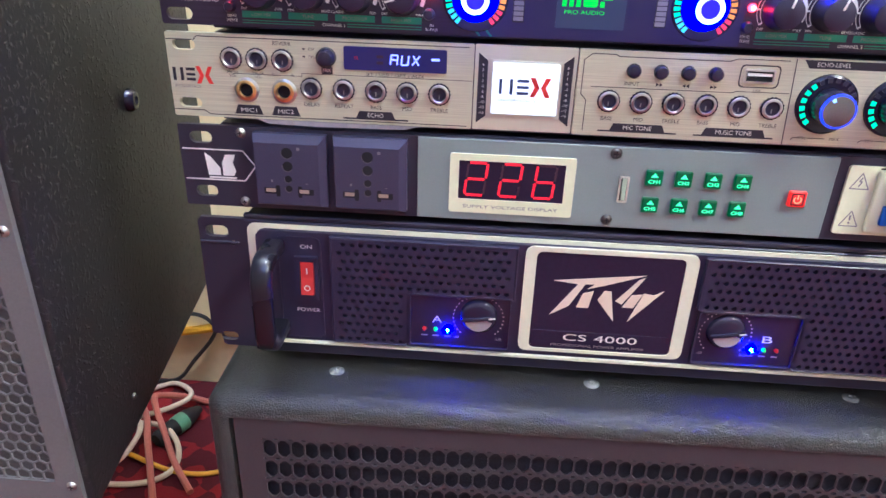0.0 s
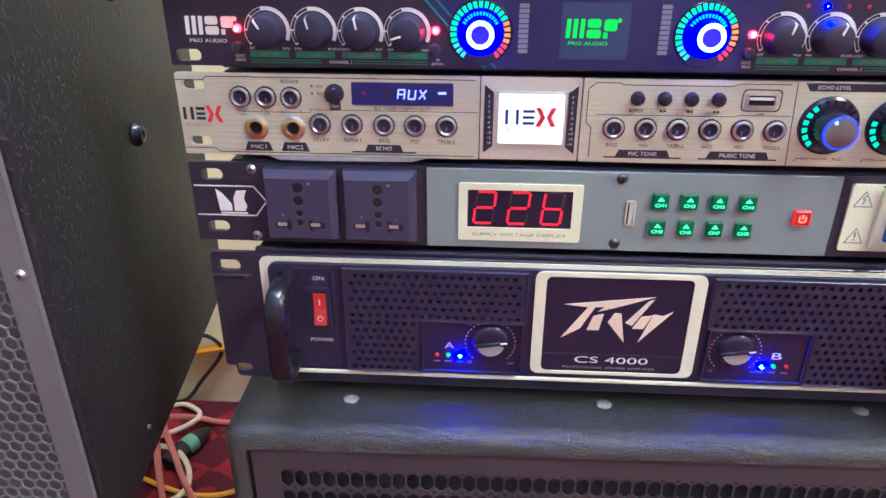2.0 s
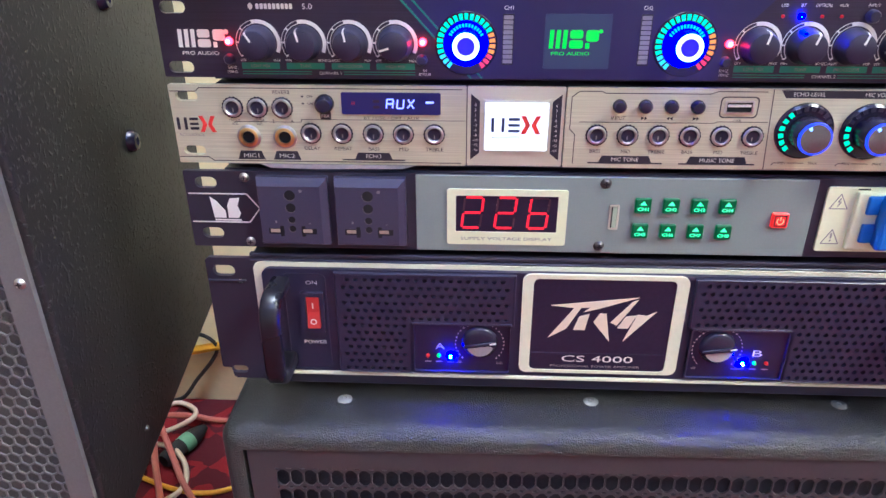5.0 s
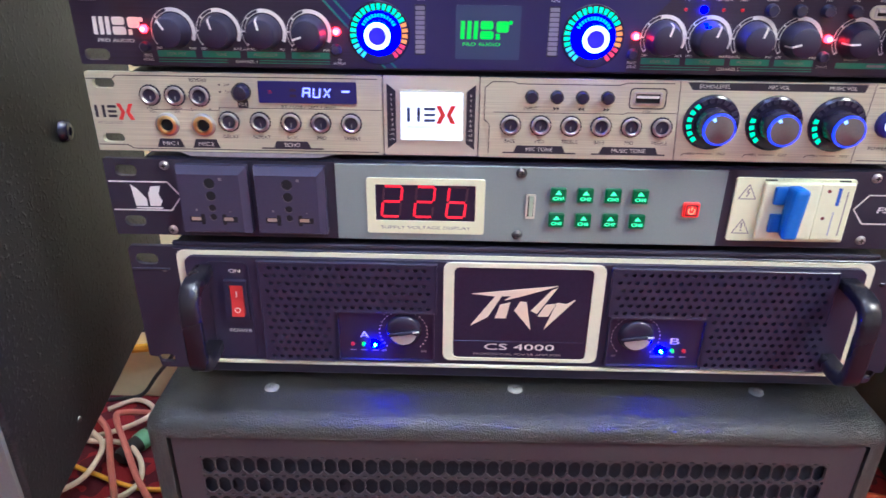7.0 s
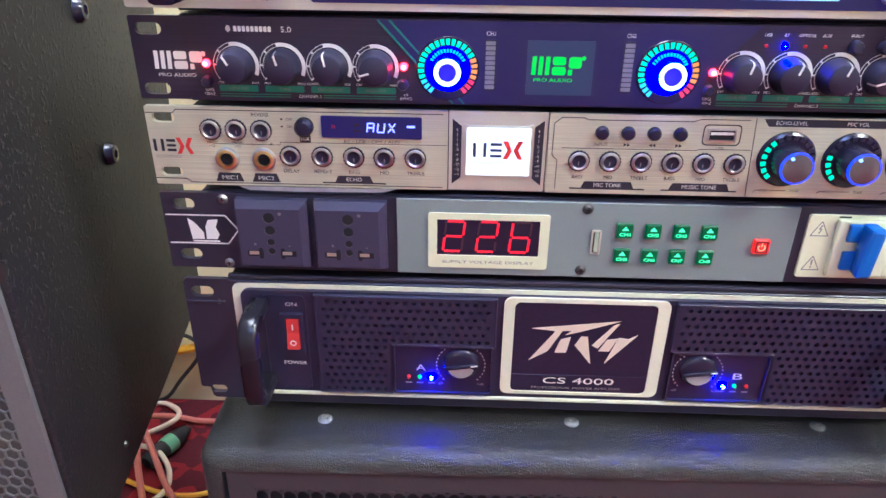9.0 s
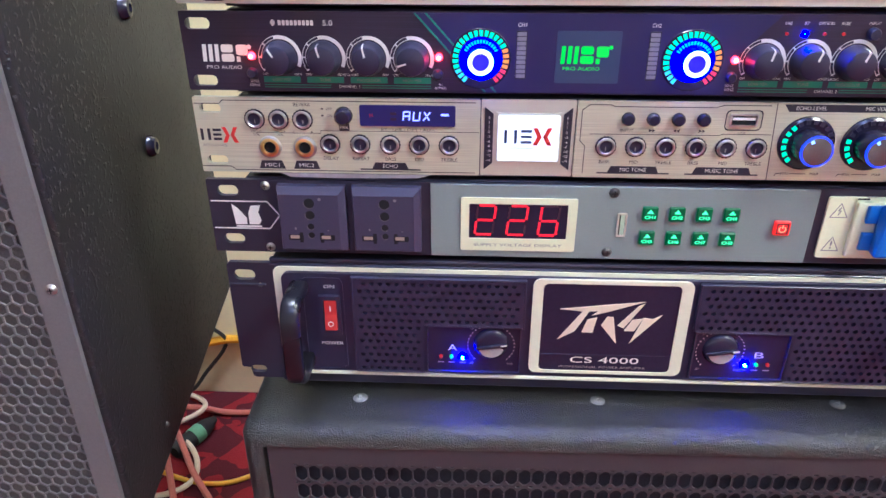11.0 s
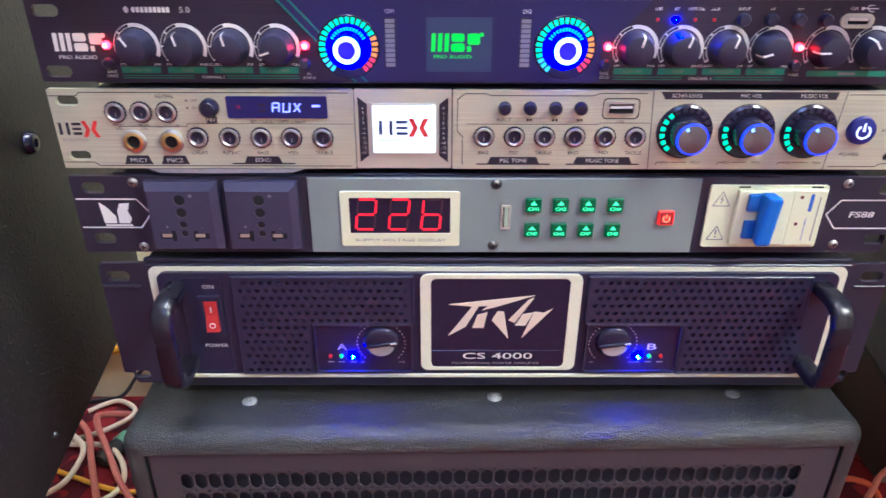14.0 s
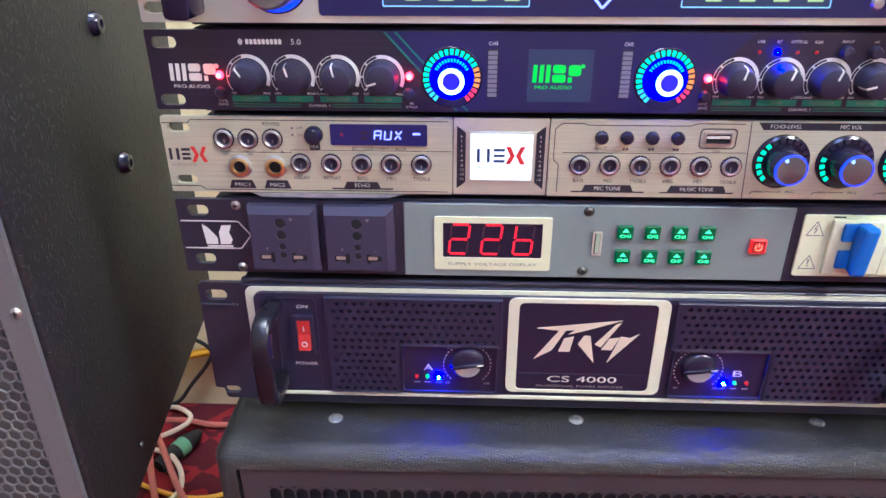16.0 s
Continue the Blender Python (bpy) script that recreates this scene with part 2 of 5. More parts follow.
def mesh_from(bm, name, mat, shift=(0, 0, 0), smooth=False):
    bmesh.ops.translate(bm, verts=bm.verts, vec=-Vector(shift))
    bmesh.ops.scale(bm, verts=bm.verts, vec=(0.001, 0.001, 0.001))
    me = bpy.data.meshes.new(name)
    bm.to_mesh(me)
    bm.free()
    me.materials.append(mat)
    if smooth:
        for p in me.polygons:
            p.use_smooth = True
        me.set_sharp_from_angle(angle=radians(38))
    return me


def part(name, bm, mat, parent, label="", smooth=False):
    """Links a bmesh in world millimetres as one mesh object under a thing or a part."""
    o = ORIGIN[parent.name]
    ob = new(name, mesh_from(bm, name, mat, o, smooth))
    ob.parent = parent
    ORIGIN[ob.name] = o
    if label:
        ob["label"] = label
    return ob


def solid(name, bm, mat, label, category, group="", kind="", smooth=False):
    """A top-level thing of one mesh, in world millimetres."""
    return tagged(new(name, mesh_from(bm, name, mat, (0, 0, 0), smooth)), label, category, group, kind)


def box(x0, x1, y0, y1, z0, z1, bevel=0.0, seg=1, bm=None):
    b = bmesh.new()
    bmesh.ops.create_cube(b, size=1)
    bmesh.ops.scale(b, verts=b.verts, vec=(x1 - x0, y1 - y0, z1 - z0))
    bmesh.ops.translate(b, verts=b.verts, vec=((x0 + x1) / 2, (y0 + y1) / 2, (z0 + z1) / 2))
    if bevel:
        bmesh.ops.bevel(b, geom=list(b.edges), offset=bevel, segments=seg, affect="EDGES", profile=0.5)
    return joined(bm, b)


def joined(bm, b):
    if bm is None:
        return b
    vs = [bm.verts.new(v.co) for v in b.verts]
    b.verts.index_update()
    for f in b.faces:
        bm.faces.new([vs[v.index] for v in f.verts])
    b.free()
    return bm


def rrect(x0, x1, z0, z1, r, n=4):
    pts = []
    for cx, cz, a0 in ((x1 - r, z1 - r, 0), (x0 + r, z1 - r, 90), (x0 + r, z0 + r, 180), (x1 - r, z0 + r, 270)):
        for i in range(n + 1):
            a = radians(a0 + 90 * i / n)
            pts.append((cx + r * math.cos(a), cz + r * math.sin(a)))
    return pts


def circle(cx, cz, r, n=20, a0=0.0):
    return [(cx + r * math.cos(a0 + 2 * math.pi * i / n), cz + r * math.sin(a0 + 2 * math.pi * i / n)) for i in range(n)]


def slot(cx, cz, w, h, n=5):
    return rrect(cx - w / 2, cx + w / 2, cz - h / 2, cz + h / 2, h / 2 - 0.01, n)


def plate(outer, y0, y1, holes=(), bm=None):
    """A flat plate with its outline in x and z, from y0 (front) to y1 (back), with through holes."""
    b = bmesh.new()
    edges = []
    for loop in (outer, *holes):
        vs = [b.verts.new((x, y0, z)) for x, z in loop]
        edges += [b.edges.new((vs[i], vs[(i + 1) % len(vs)])) for i in range(len(vs))]
    if holes:
        bmesh.ops.triangle_fill(b, edges=edges, use_beauty=True)
    else:
        b.faces.new(b.verts[:])
    if y1 != y0:
        ext = bmesh.ops.extrude_face_region(b, geom=list(b.faces))
        bmesh.ops.translate(b, verts=[g for g in ext["geom"] if isinstance(g, bmesh.types.BMVert)], vec=(0, y1 - y0, 0))
        bmesh.ops.recalc_face_normals(b, faces=b.faces)
    return joined(bm, b)


def lathe(cx, cz, profile, n=28, bm=None, knurl=0.0):
    """Turned about an axis along y through (cx, cz): profile of (radius, y), front first."""
    b = bmesh.new()
    rings = []
    for r, y in profile:
        if r <= 0:
            rings.append([b.verts.new((cx, y, cz))])
        else:
            rings.append([b.verts.new((cx + (r - (knurl if i % 2 else 0)) * math.cos(2 * math.pi * i / n), y,
                                       cz + (r - (knurl if i % 2 else 0)) * math.sin(2 * math.pi * i / n))) for i in range(n)])
    for p, q in zip(rings, rings[1:]):
        for i in range(n):
            j = (i + 1) % n
            if len(p) == 1:
                b.faces.new((p[0], q[i], q[j]))
            elif len(q) == 1:
                b.faces.new((p[i], q[0], p[j]))
            else:
                b.faces.new((p[i], q[i], q[j], p[j]))
    bmesh.ops.recalc_face_normals(b, faces=b.faces)
    return joined(bm, b)


def arc(cx, cz, r0, r1, a0, a1, y0, y1, n=12, bm=None):
    """A flat ring sector; angles in degrees, anticlockwise from the right."""
    out = []
    for i in range(n + 1):
        a = radians(a0 + (a1 - a0) * i / n)
        out.append((cx + r1 * math.cos(a), cz + r1 * math.sin(a)))
    for i in range(n, -1, -1):
        a = radians(a0 + (a1 - a0) * i / n)
        out.append((cx + r0 * math.cos(a), cz + r0 * math.sin(a)))
    return plate(out, y0, y1, bm=bm)


def line(p, q, w, y0, y1, bm=None):
    d = Vector((q[0] - p[0], q[1] - p[1])).normalized() * w / 2
    nx, nz = -d.y, d.x
    return plate([(p[0] + nx, p[1] + nz), (p[0] - nx, p[1] - nz), (q[0] - nx, q[1] - nz), (q[0] + nx, q[1] + nz)], y0, y1, bm=bm)


def path(pts, w, y0, y1, bm=None):
    for p, q in zip(pts, pts[1:]):
        bm = line(p, q, w, y0, y1, bm)
    return bm


def lettering(words, cx, cz, height, y, parent, mat, width=None, shear=0.0, turn=0.0, name="lettering", bold=0.0):
    """Words in the built-in font, centred, facing the front; capital height in millimetres."""
    cu = bpy.data.curves.new("words", "FONT")
    cu.body, cu.size, cu.align_x, cu.align_y, cu.shear = words, 1.0, "CENTER", "CENTER", shear
    cu.resolution_u, cu.offset = 3, bold
    tmp = new("words", cu)
    bpy.context.view_layer.update()
    me = bpy.data.meshes.new_from_object(tmp.evaluated_get(bpy.context.evaluated_depsgraph_get()))
    bpy.data.objects.remove(tmp)
    bpy.data.curves.remove(cu)
    co = np.zeros(len(me.vertices) * 3)
    me.vertices.foreach_get("co", co)
    co = co.reshape(-1, 3)
    co[:, 0] -= (co[:, 0].min() + co[:, 0].max()) / 2
    co[:, 1] -= (co[:, 1].min() + co[:, 1].max()) / 2
    k = height / max(1e-6, co[:, 1].max() - co[:, 1].min())
    kx = k if width is None else width / (co[:, 0].max() - co[:, 0].min())
    c, s = math.cos(radians(turn)), math.sin(radians(turn))
    x, z = co[:, 0] * kx, co[:, 1] * k
    o = ORIGIN[parent.name]
    res = np.stack([cx + x * c - z * s - o[0], np.full(len(x), y - o[1]), cz + x * s + z * c - o[2]], 1) * 0.001
    me.vertices.foreach_set("co", res.ravel())
    me.materials.clear()
    me.materials.append(mat)
    ob = new(name, me)
    ob.parent = parent
    ORIGIN[ob.name] = o
    return ob


def bars(cx, cz, w, h, y, parent, mat, n=1, gap=0.5, name="print_bar"):
    """Unreadable print: plain bars."""
    b = None
    step = w / n
    for i in range(n):
        x0 = cx - w / 2 + i * step
        b = plate(rrect(x0 + gap / 2, x0 + step - gap / 2, cz - h / 2, cz + h / 2, min(h, step - gap) * 0.2, 1), y, y + 0.02, bm=b)
    return part(name, b, mat, parent)


def perforated(x0, x1, z0, z1, px, pz, r, y, depth, skip=None, bm=None, n=8):
    """A plate of staggered round holes, each a real cup."""
    verts, faces = [], []

    def quad(*pts):
        faces.append(tuple(range(len(verts), len(verts) + len(pts))))
        verts.extend(pts)

    rows = max(1, round((z1 - z0) / pz))
    pz = (z1 - z0) / rows
    cols = int((x1 - x0) / px)
    for j in range(rows):
        cz = z0 + (j + 0.5) * pz
        left = x0 + ((x1 - x0) - cols * px) / 2 + (px / 2 if j % 2 else 0)
        count = cols - (1 if j % 2 else 0)
        quad((x0, y, cz - pz / 2), (left, y, cz - pz / 2), (left, y, cz + pz / 2), (x0, y, cz + pz / 2))
        right = left + count * px
        quad((right, y, cz - pz / 2), (x1, y, cz - pz / 2), (x1, y, cz + pz / 2), (right, y, cz + pz / 2))
        for i in range(count):
            cx = left + (i + 0.5) * px
            hx, hz = px / 2, pz / 2
            if skip and skip(cx, cz):
                quad((cx - hx, y, cz - hz), (cx + hx, y, cz - hz), (cx + hx, y, cz + hz), (cx - hx, y, cz + hz))
                continue
            outer = [(cx + hx, cz), (cx + hx, cz + hz), (cx, cz + hz), (cx - hx, cz + hz), (cx - hx, cz), (cx - hx, cz - hz), (cx, cz - hz), (cx + hx, cz - hz)]
            inner = circle(cx, cz, r, 8)
            for k in range(8):
                m = (k + 1) % 8
                (ax, az), (bx, bz), (ex, ez), (dx, dz) = outer[k], outer[m], inner[m], inner[k]
                quad((ax, y, az), (dx, y, dz), (ex, y, ez), (bx, y, bz))
                quad((dx, y, dz), (dx, y + depth, dz), (ex, y + depth, ez), (ex, y, ez))
            quad(*[(a, y + depth, c) for a, c in inner])
    return verts, faces


def spun(name, bm, mat, parent, centre, label=""):
    """A turned part whose own origin lies on its axis, so that its lathe marks run round it."""
    o, c = ORIGIN[parent.name], Vector(centre)
    ob = new(name, mesh_from(bm, name, mat, c, True))
    ob.parent = parent
    ob.location = (c - o) * 0.001
    ORIGIN[ob.name] = c
    if label:
        ob["label"] = label
    return ob


def raw_part(name, verts, faces, mat, parent, label=""):
    o = ORIGIN[parent.name]
    me = bpy.data.meshes.new(name)
    me.from_pydata([((a - o[0]) * 0.001, (b - o[1]) * 0.001, (c - o[2]) * 0.001) for a, b, c in verts], [], faces)
    me.materials.append(mat)
    ob = new(name, me)
    ob.parent = parent
    ORIGIN[ob.name] = o
    if label:
        ob["label"] = label
    return ob


def honeycomb(x0, x1, z0, z1, pitch, wall, y, depth):
    """Regular upright hexagon mesh with thickness."""
    R = pitch / math.sqrt(3)
    verts, faces = [], []
    j, cz = 0, z0
    while cz < z1:
        cx = x0 + (pitch / 2 if j % 2 else 0)
        while cx < x1:
            o = [(cx + R * math.cos(radians(30 + 60 * k)), cz + R * math.sin(radians(30 + 60 * k))) for k in range(6)]
            q = (R - wall) / R
            i = [(cx + (a - cx) * q, cz + (c - cz) * q) for a, c in o]
            base = len(verts)
            verts += [(a, y, c) for a, c in o] + [(a, y, c) for a, c in i] + [(a, y + depth, c) for a, c in i]
            for k in range(6):
                m = (k + 1) % 6
                faces.append((base + k, base + 6 + k, base + 6 + m, base + m))
                faces.append((base + 6 + k, base + 12 + k, base + 12 + m, base + 6 + m))
            cx += pitch
        cz += 1.5 * R
        j += 1
    return verts, faces


def long_hex_mesh(x0, cols, ztop, rows, W, Hh, y, depth):
    """Expanded-look mesh: rows of tall hexagons with small holes between their corners."""
    verts, faces = [], []
    hw, hh, tip = W / 2 - 0.5, Hh / 2 - 1.4, 2.9
    sw, sh = 2.0, 1.1
    for j in range(rows):
        for i in range(cols):
            cx, cz = x0 + (i + 0.5) * W, ztop - (j + 0.5) * Hh
            X, Z = W / 2, Hh / 2
            o = [(X, 0), (X, Z - sh), (X - sw * 0.55, Z - sh * 0.9), (X - sw, Z), (-X + sw, Z), (-X + sw * 0.55, Z - sh * 0.9), (-X, Z - sh),
                 (-X, 0), (-X, -Z + sh), (-X + sw * 0.55, -Z + sh * 0.9), (-X + sw, -Z), (X - sw, -Z), (X - sw * 0.55, -Z + sh * 0.9), (X, -Z + sh)]
            n = [(hw, 0), (hw, hh - tip), (hw * 0.8, hh - tip * 0.7), (hw * 0.3, hh), (-hw * 0.3, hh), (-hw * 0.8, hh - tip * 0.7), (-hw, hh - tip),
                 (-hw, 0), (-hw, -hh + tip), (-hw * 0.8, -hh + tip * 0.7), (-hw * 0.3, -hh), (hw * 0.3, -hh), (hw * 0.8, -hh + tip * 0.7), (hw, -hh + tip)]
            b = len(verts)
            K = len(o)
            verts += [(cx + a, y, cz + c) for a, c in o] + [(cx + a, y, cz + c) for a, c in n] + [(cx + a, y + depth, cz + c) for a, c in n]
            verts += [(cx + a, y + depth, cz + c) for a, c in o]
            for k in range(K):
                m = (k + 1) % K
                faces.append((b + k, b + K + k, b + K + m, b + m))
                faces.append((b + K + k, b + 2 * K + k, b + 2 * K + m, b + K + m))
                if k in (1, 2, 5, 4, 8, 9, 11, 12):
                    faces.append((b + m, b + 3 * K + m, b + 3 * K + k, b + k))
    return verts, faces


def tube(pts, r, n=8, per=8):
    """A round cable along a smooth line through the points."""
    P = [Vector(p) for p in pts]
    P = [P[0] * 2 - P[1]] + P + [P[-1] * 2 - P[-2]]
    line_pts = []
    for i in range(1, len(P) - 2):
        for k in range(per):
            t = k / per
            a, b, c, d = P[i - 1], P[i], P[i + 1], P[i + 2]
            line_pts.append(0.5 * ((2 * b) + (c - a) * t + (2 * a - 5 * b + 4 * c - d) * t * t + (3 * b - a - 3 * c + d) * t ** 3))
    line_pts.append(P[-2])
    bm = bmesh.new()
    rings = []
    up = Vector((0.13, 0.21, 0.97))
    for i, p in enumerate(line_pts):
        d = (line_pts[min(i + 1, len(line_pts) - 1)] - line_pts[max(i - 1, 0)]).normalized()
        s = d.cross(up).normalized()
        u = s.cross(d)
        rings.append([bm.verts.new(p + r * (math.cos(2 * math.pi * k / n) * s + math.sin(2 * math.pi * k / n) * u)) for k in range(n)])
    for p, q in zip(rings, rings[1:]):
        for k in range(n):
            bm.faces.new((p[k], p[(k + 1) % n], q[(k + 1) % n], q[k]))
    bm.faces.new(rings[0][::-1])
    bm.faces.new(rings[-1])
    bmesh.ops.recalc_face_normals(bm, faces=bm.faces)
    return bm


def prism(plan, z0, z1, bevel=0.0, seg=3):
    bm = bmesh.new()
    f = bm.faces.new([bm.verts.new((x, y, z0)) for x, y in plan])
    e = bmesh.ops.extrude_face_region(bm, geom=[f])
    bmesh.ops.translate(bm, verts=[g for g in e["geom"] if isinstance(g, bmesh.types.BMVert)], vec=(0, 0, z1 - z0))
    bmesh.ops.recalc_face_normals(bm, faces=bm.faces)
    if bevel:
        bmesh.ops.bevel(bm, geom=list(bm.edges), offset=bevel, segments=seg, affect="EDGES", profile=0.5)
    return bm


# ---- the room ----
solid("floor", box(-2000, 2000, -2600, 585, -60, 0), CARPET, "dark red carpet with a darker diamond pattern", "floor", kind="structure")
solid("wall_north", box(-2100, 2100, 585, 700, -60, 2600), WALL, "plain cream painted wall", "wall", kind="structure")
solid("wall_south", box(-2100, 2100, -2700, -2600, -60, 2600), WALLD, "plain unseen wall, darkened to cut bounced light", "wall", kind="structure")
solid("wall_west", box(-2100, -2000, -2600, 585, -60, 2600), WALLD, "plain unseen wall, darkened to cut bounced light", "wall", kind="structure")
solid("wall_east", box(2000, 2100, -2600, 585, -60, 2600), WALLD, "plain unseen wall, darkened to cut bounced light", "wall", kind="structure")
solid("ceiling", box(-2100, 2100, -2700, 700, 2600, 2700), CEIL, "plain white painted ceiling", "ceiling", kind="structure")


def ceiling_light(cx, cy, mat, label):
    t = thing("ceiling_light", (cx, cy, 2560), label, "ceiling light", "ceiling lights")
    part("frame", box(cx - 310, cx + 310, cy - 310, cy + 310, 2566, 2600, 4), ALUP, t)
    part("diffuser", box(cx - 290, cx + 290, cy - 290, cy + 290, 2560, 2566), mat, t)


# Unseen panel added to brighten the wall and floor behind the stack.
ceiling_light(-250, 50, L_BACKP, "unseen square ceiling panel added as fill light")
ceiling_light(1500, -950, L_PANEL, "square warm white ceiling light panel")
# Added front fill: lights the cabinet rim, its blue standing in for LED glare.
ceiling_light(-150, -1500, L_PANELC, "unseen square ceiling panel added as fill light")


# ---- loudspeakers and cabinet ----
def screw_head(cx, cz, r, y, parent, mat, name="screw"):
    b = lathe(cx, cz, [(0, y - 0.55 * r), (0.55 * r, y - 0.5 * r), (0.95 * r, y - 0.12 * r), (r, y)], 14)
    s = part(name, b, mat, parent, smooth=True)
    c = plate([(cx - 0.5 * r, cz - 0.1 * r), (cx + 0.5 * r, cz - 0.1 * r), (cx + 0.5 * r, cz + 0.1 * r), (cx - 0.5 * r, cz + 0.1 * r)], y - 0.6 * r, y - 0.4 * r)
    c = plate([(cx - 0.1 * r, cz - 0.5 * r), (cx + 0.1 * r, cz - 0.5 * r), (cx + 0.1 * r, cz + 0.5 * r), (cx - 0.1 * r, cz + 0.5 * r)], y - 0.61 * r, y - 0.4 * r, bm=c)
    part("cross_slot", c, DARK, s)
    return s


def tall_loudspeaker(side, label):
    """A trapezoid loudspeaker; side -1 stands west of the stack, 1 east of it."""
    inner, rear, outer = (-306, -356, -790) if side < 0 else (345, 453, 840)
    yf, yb, z0, z1 = (-58, 300, 388, 1060) if side < 0 else (-58, 520, 387, 1060)
    t = thing("loudspeaker", ((inner + outer) / 2, 100, z0), label, "loudspeaker", "tall loudspeakers")
    plan = [(inner, yf + 3), (rear, yb), (outer - (rear - inner) * (1 if side < 0 else 0.4), yb), (outer, yf + 3)]
    part("cabinet_body", prism(plan if side < 0 else plan[::-1], z0, z1, 3.5, 3), SPK, t, smooth=True)
    lo, hi = (outer, inner) if side < 0 else (inner, outer)
    # grille: perforated middle and a plain folded border
    g = plate(rrect(lo + 5, hi - 3.5, z0 + 6, z1 - 6, 2), yf - 1.5, yf + 2,
              [rrect(lo + 22, hi - 19, z0 + 28, z1 - 28, 1)])
    grille = part("grille_border", g, MESHM, t, "flat grey steel grille border")
    v, f = honeycomb(lo + 18, hi - 16, z0 + 24, z1 - 24, 8.6, 0.65, yf - 0.4, 1.2)
    raw_part("grille_mesh", v, f, MESHM, t, "grey honeycomb steel mesh")
    part("grille_foam", box(lo + 16, hi - 12, yf + 1.2, yf + 2.6, z0 + 20, z1 - 20), FOAMG, t)
    edge = inner + (-9 if side < 0 else 9)
    for z in (414, 591, 768, 945):
        screw_head(edge, z, 3.4, yf - 1.5, t, SCREW)
    # rigging plugs and small fixing screws on the inner side
    ang = math.atan2(rear - inner, yb - yf)
    for y, z, r in ((117, 616, 8.5), (117, 718, 8.5), (30, 415, 2.6)):
        x = inner + (rear - inner) * (y - yf) / (yb - yf)
        b = lathe(0, 0, [(0, -0.15 * r), (0.35 * r, -0.2 * r), (0.4 * r, -0.75 * r), (0.75 * r, -0.7 * r), (r, -0.3 * r), (r, 0.3 * r)], 18)
        bmesh.ops.rotate(b, verts=b.verts, cent=(0, 0, 0), matrix=Matrix.Rotation((math.pi / 2 if side < 0 else -math.pi / 2) - ang, 3, "Z"))
        bmesh.ops.translate(b, verts=b.verts, vec=(x, y, z))
        part("rigging_plug" if r > 4 else "side_screw", b, GLOSSB if r > 4 else DSCREW, t, smooth=True)
    # rubber strip along the bottom edge
    part("bottom_strip", prism([(inner - side * -4, yf + 6), (rear + side * 4, yb - 4), (rear + side * 20, yb - 4), (inner + side * 20, yf + 6)][::-side], z0 - (4 if side < 0 else 10), z0 + 0.5, 1.5, 2), RUBBER, t)
    return t


tall_loudspeaker(-1, "tall black pebble-painted loudspeaker with grey honeycomb grille")
tall_loudspeaker(1, "tall black pebble-painted loudspeaker standing over a subwoofer")


def subwoofer(x0, x1, yf, yb, top, label):
    t = thing("subwoofer", ((x0 + x1) / 2, (yf + yb) / 2, 0), label, "subwoofer", "subwoofers under the loudspeakers")
    part("cabinet_body", box(x0, x1, yf + 2, yb, 0, top, 6, 3), CAB, t, smooth=True)
    part("grille_border", plate(rrect(x0 + 3, x1 - 3, 6, top - 6, 2), yf - 1, yf + 2.5, [rrect(x0 + 10, x1 - 10, 14, top - 14, 1)]), MESHM, t)
    v, f = honeycomb(x0 + 10, x1 - 10, 14, top - 14, 9, 0.9, yf, 1.2)
    raw_part("grille_mesh", v, f, MESHM, t, "grey honeycomb steel mesh")
    part("grille_foam", box(x0 + 8, x1 - 8, yf + 1.3, yf + 2.4, 12, top - 12), FOAM, t)


subwoofer(626, 1050, 380, 575, 377, "low black subwoofer with grey honeycomb grille on carpet")
subwoofer(-1080, -650, 60, 420, 384, "low black subwoofer with grey honeycomb grille on carpet")


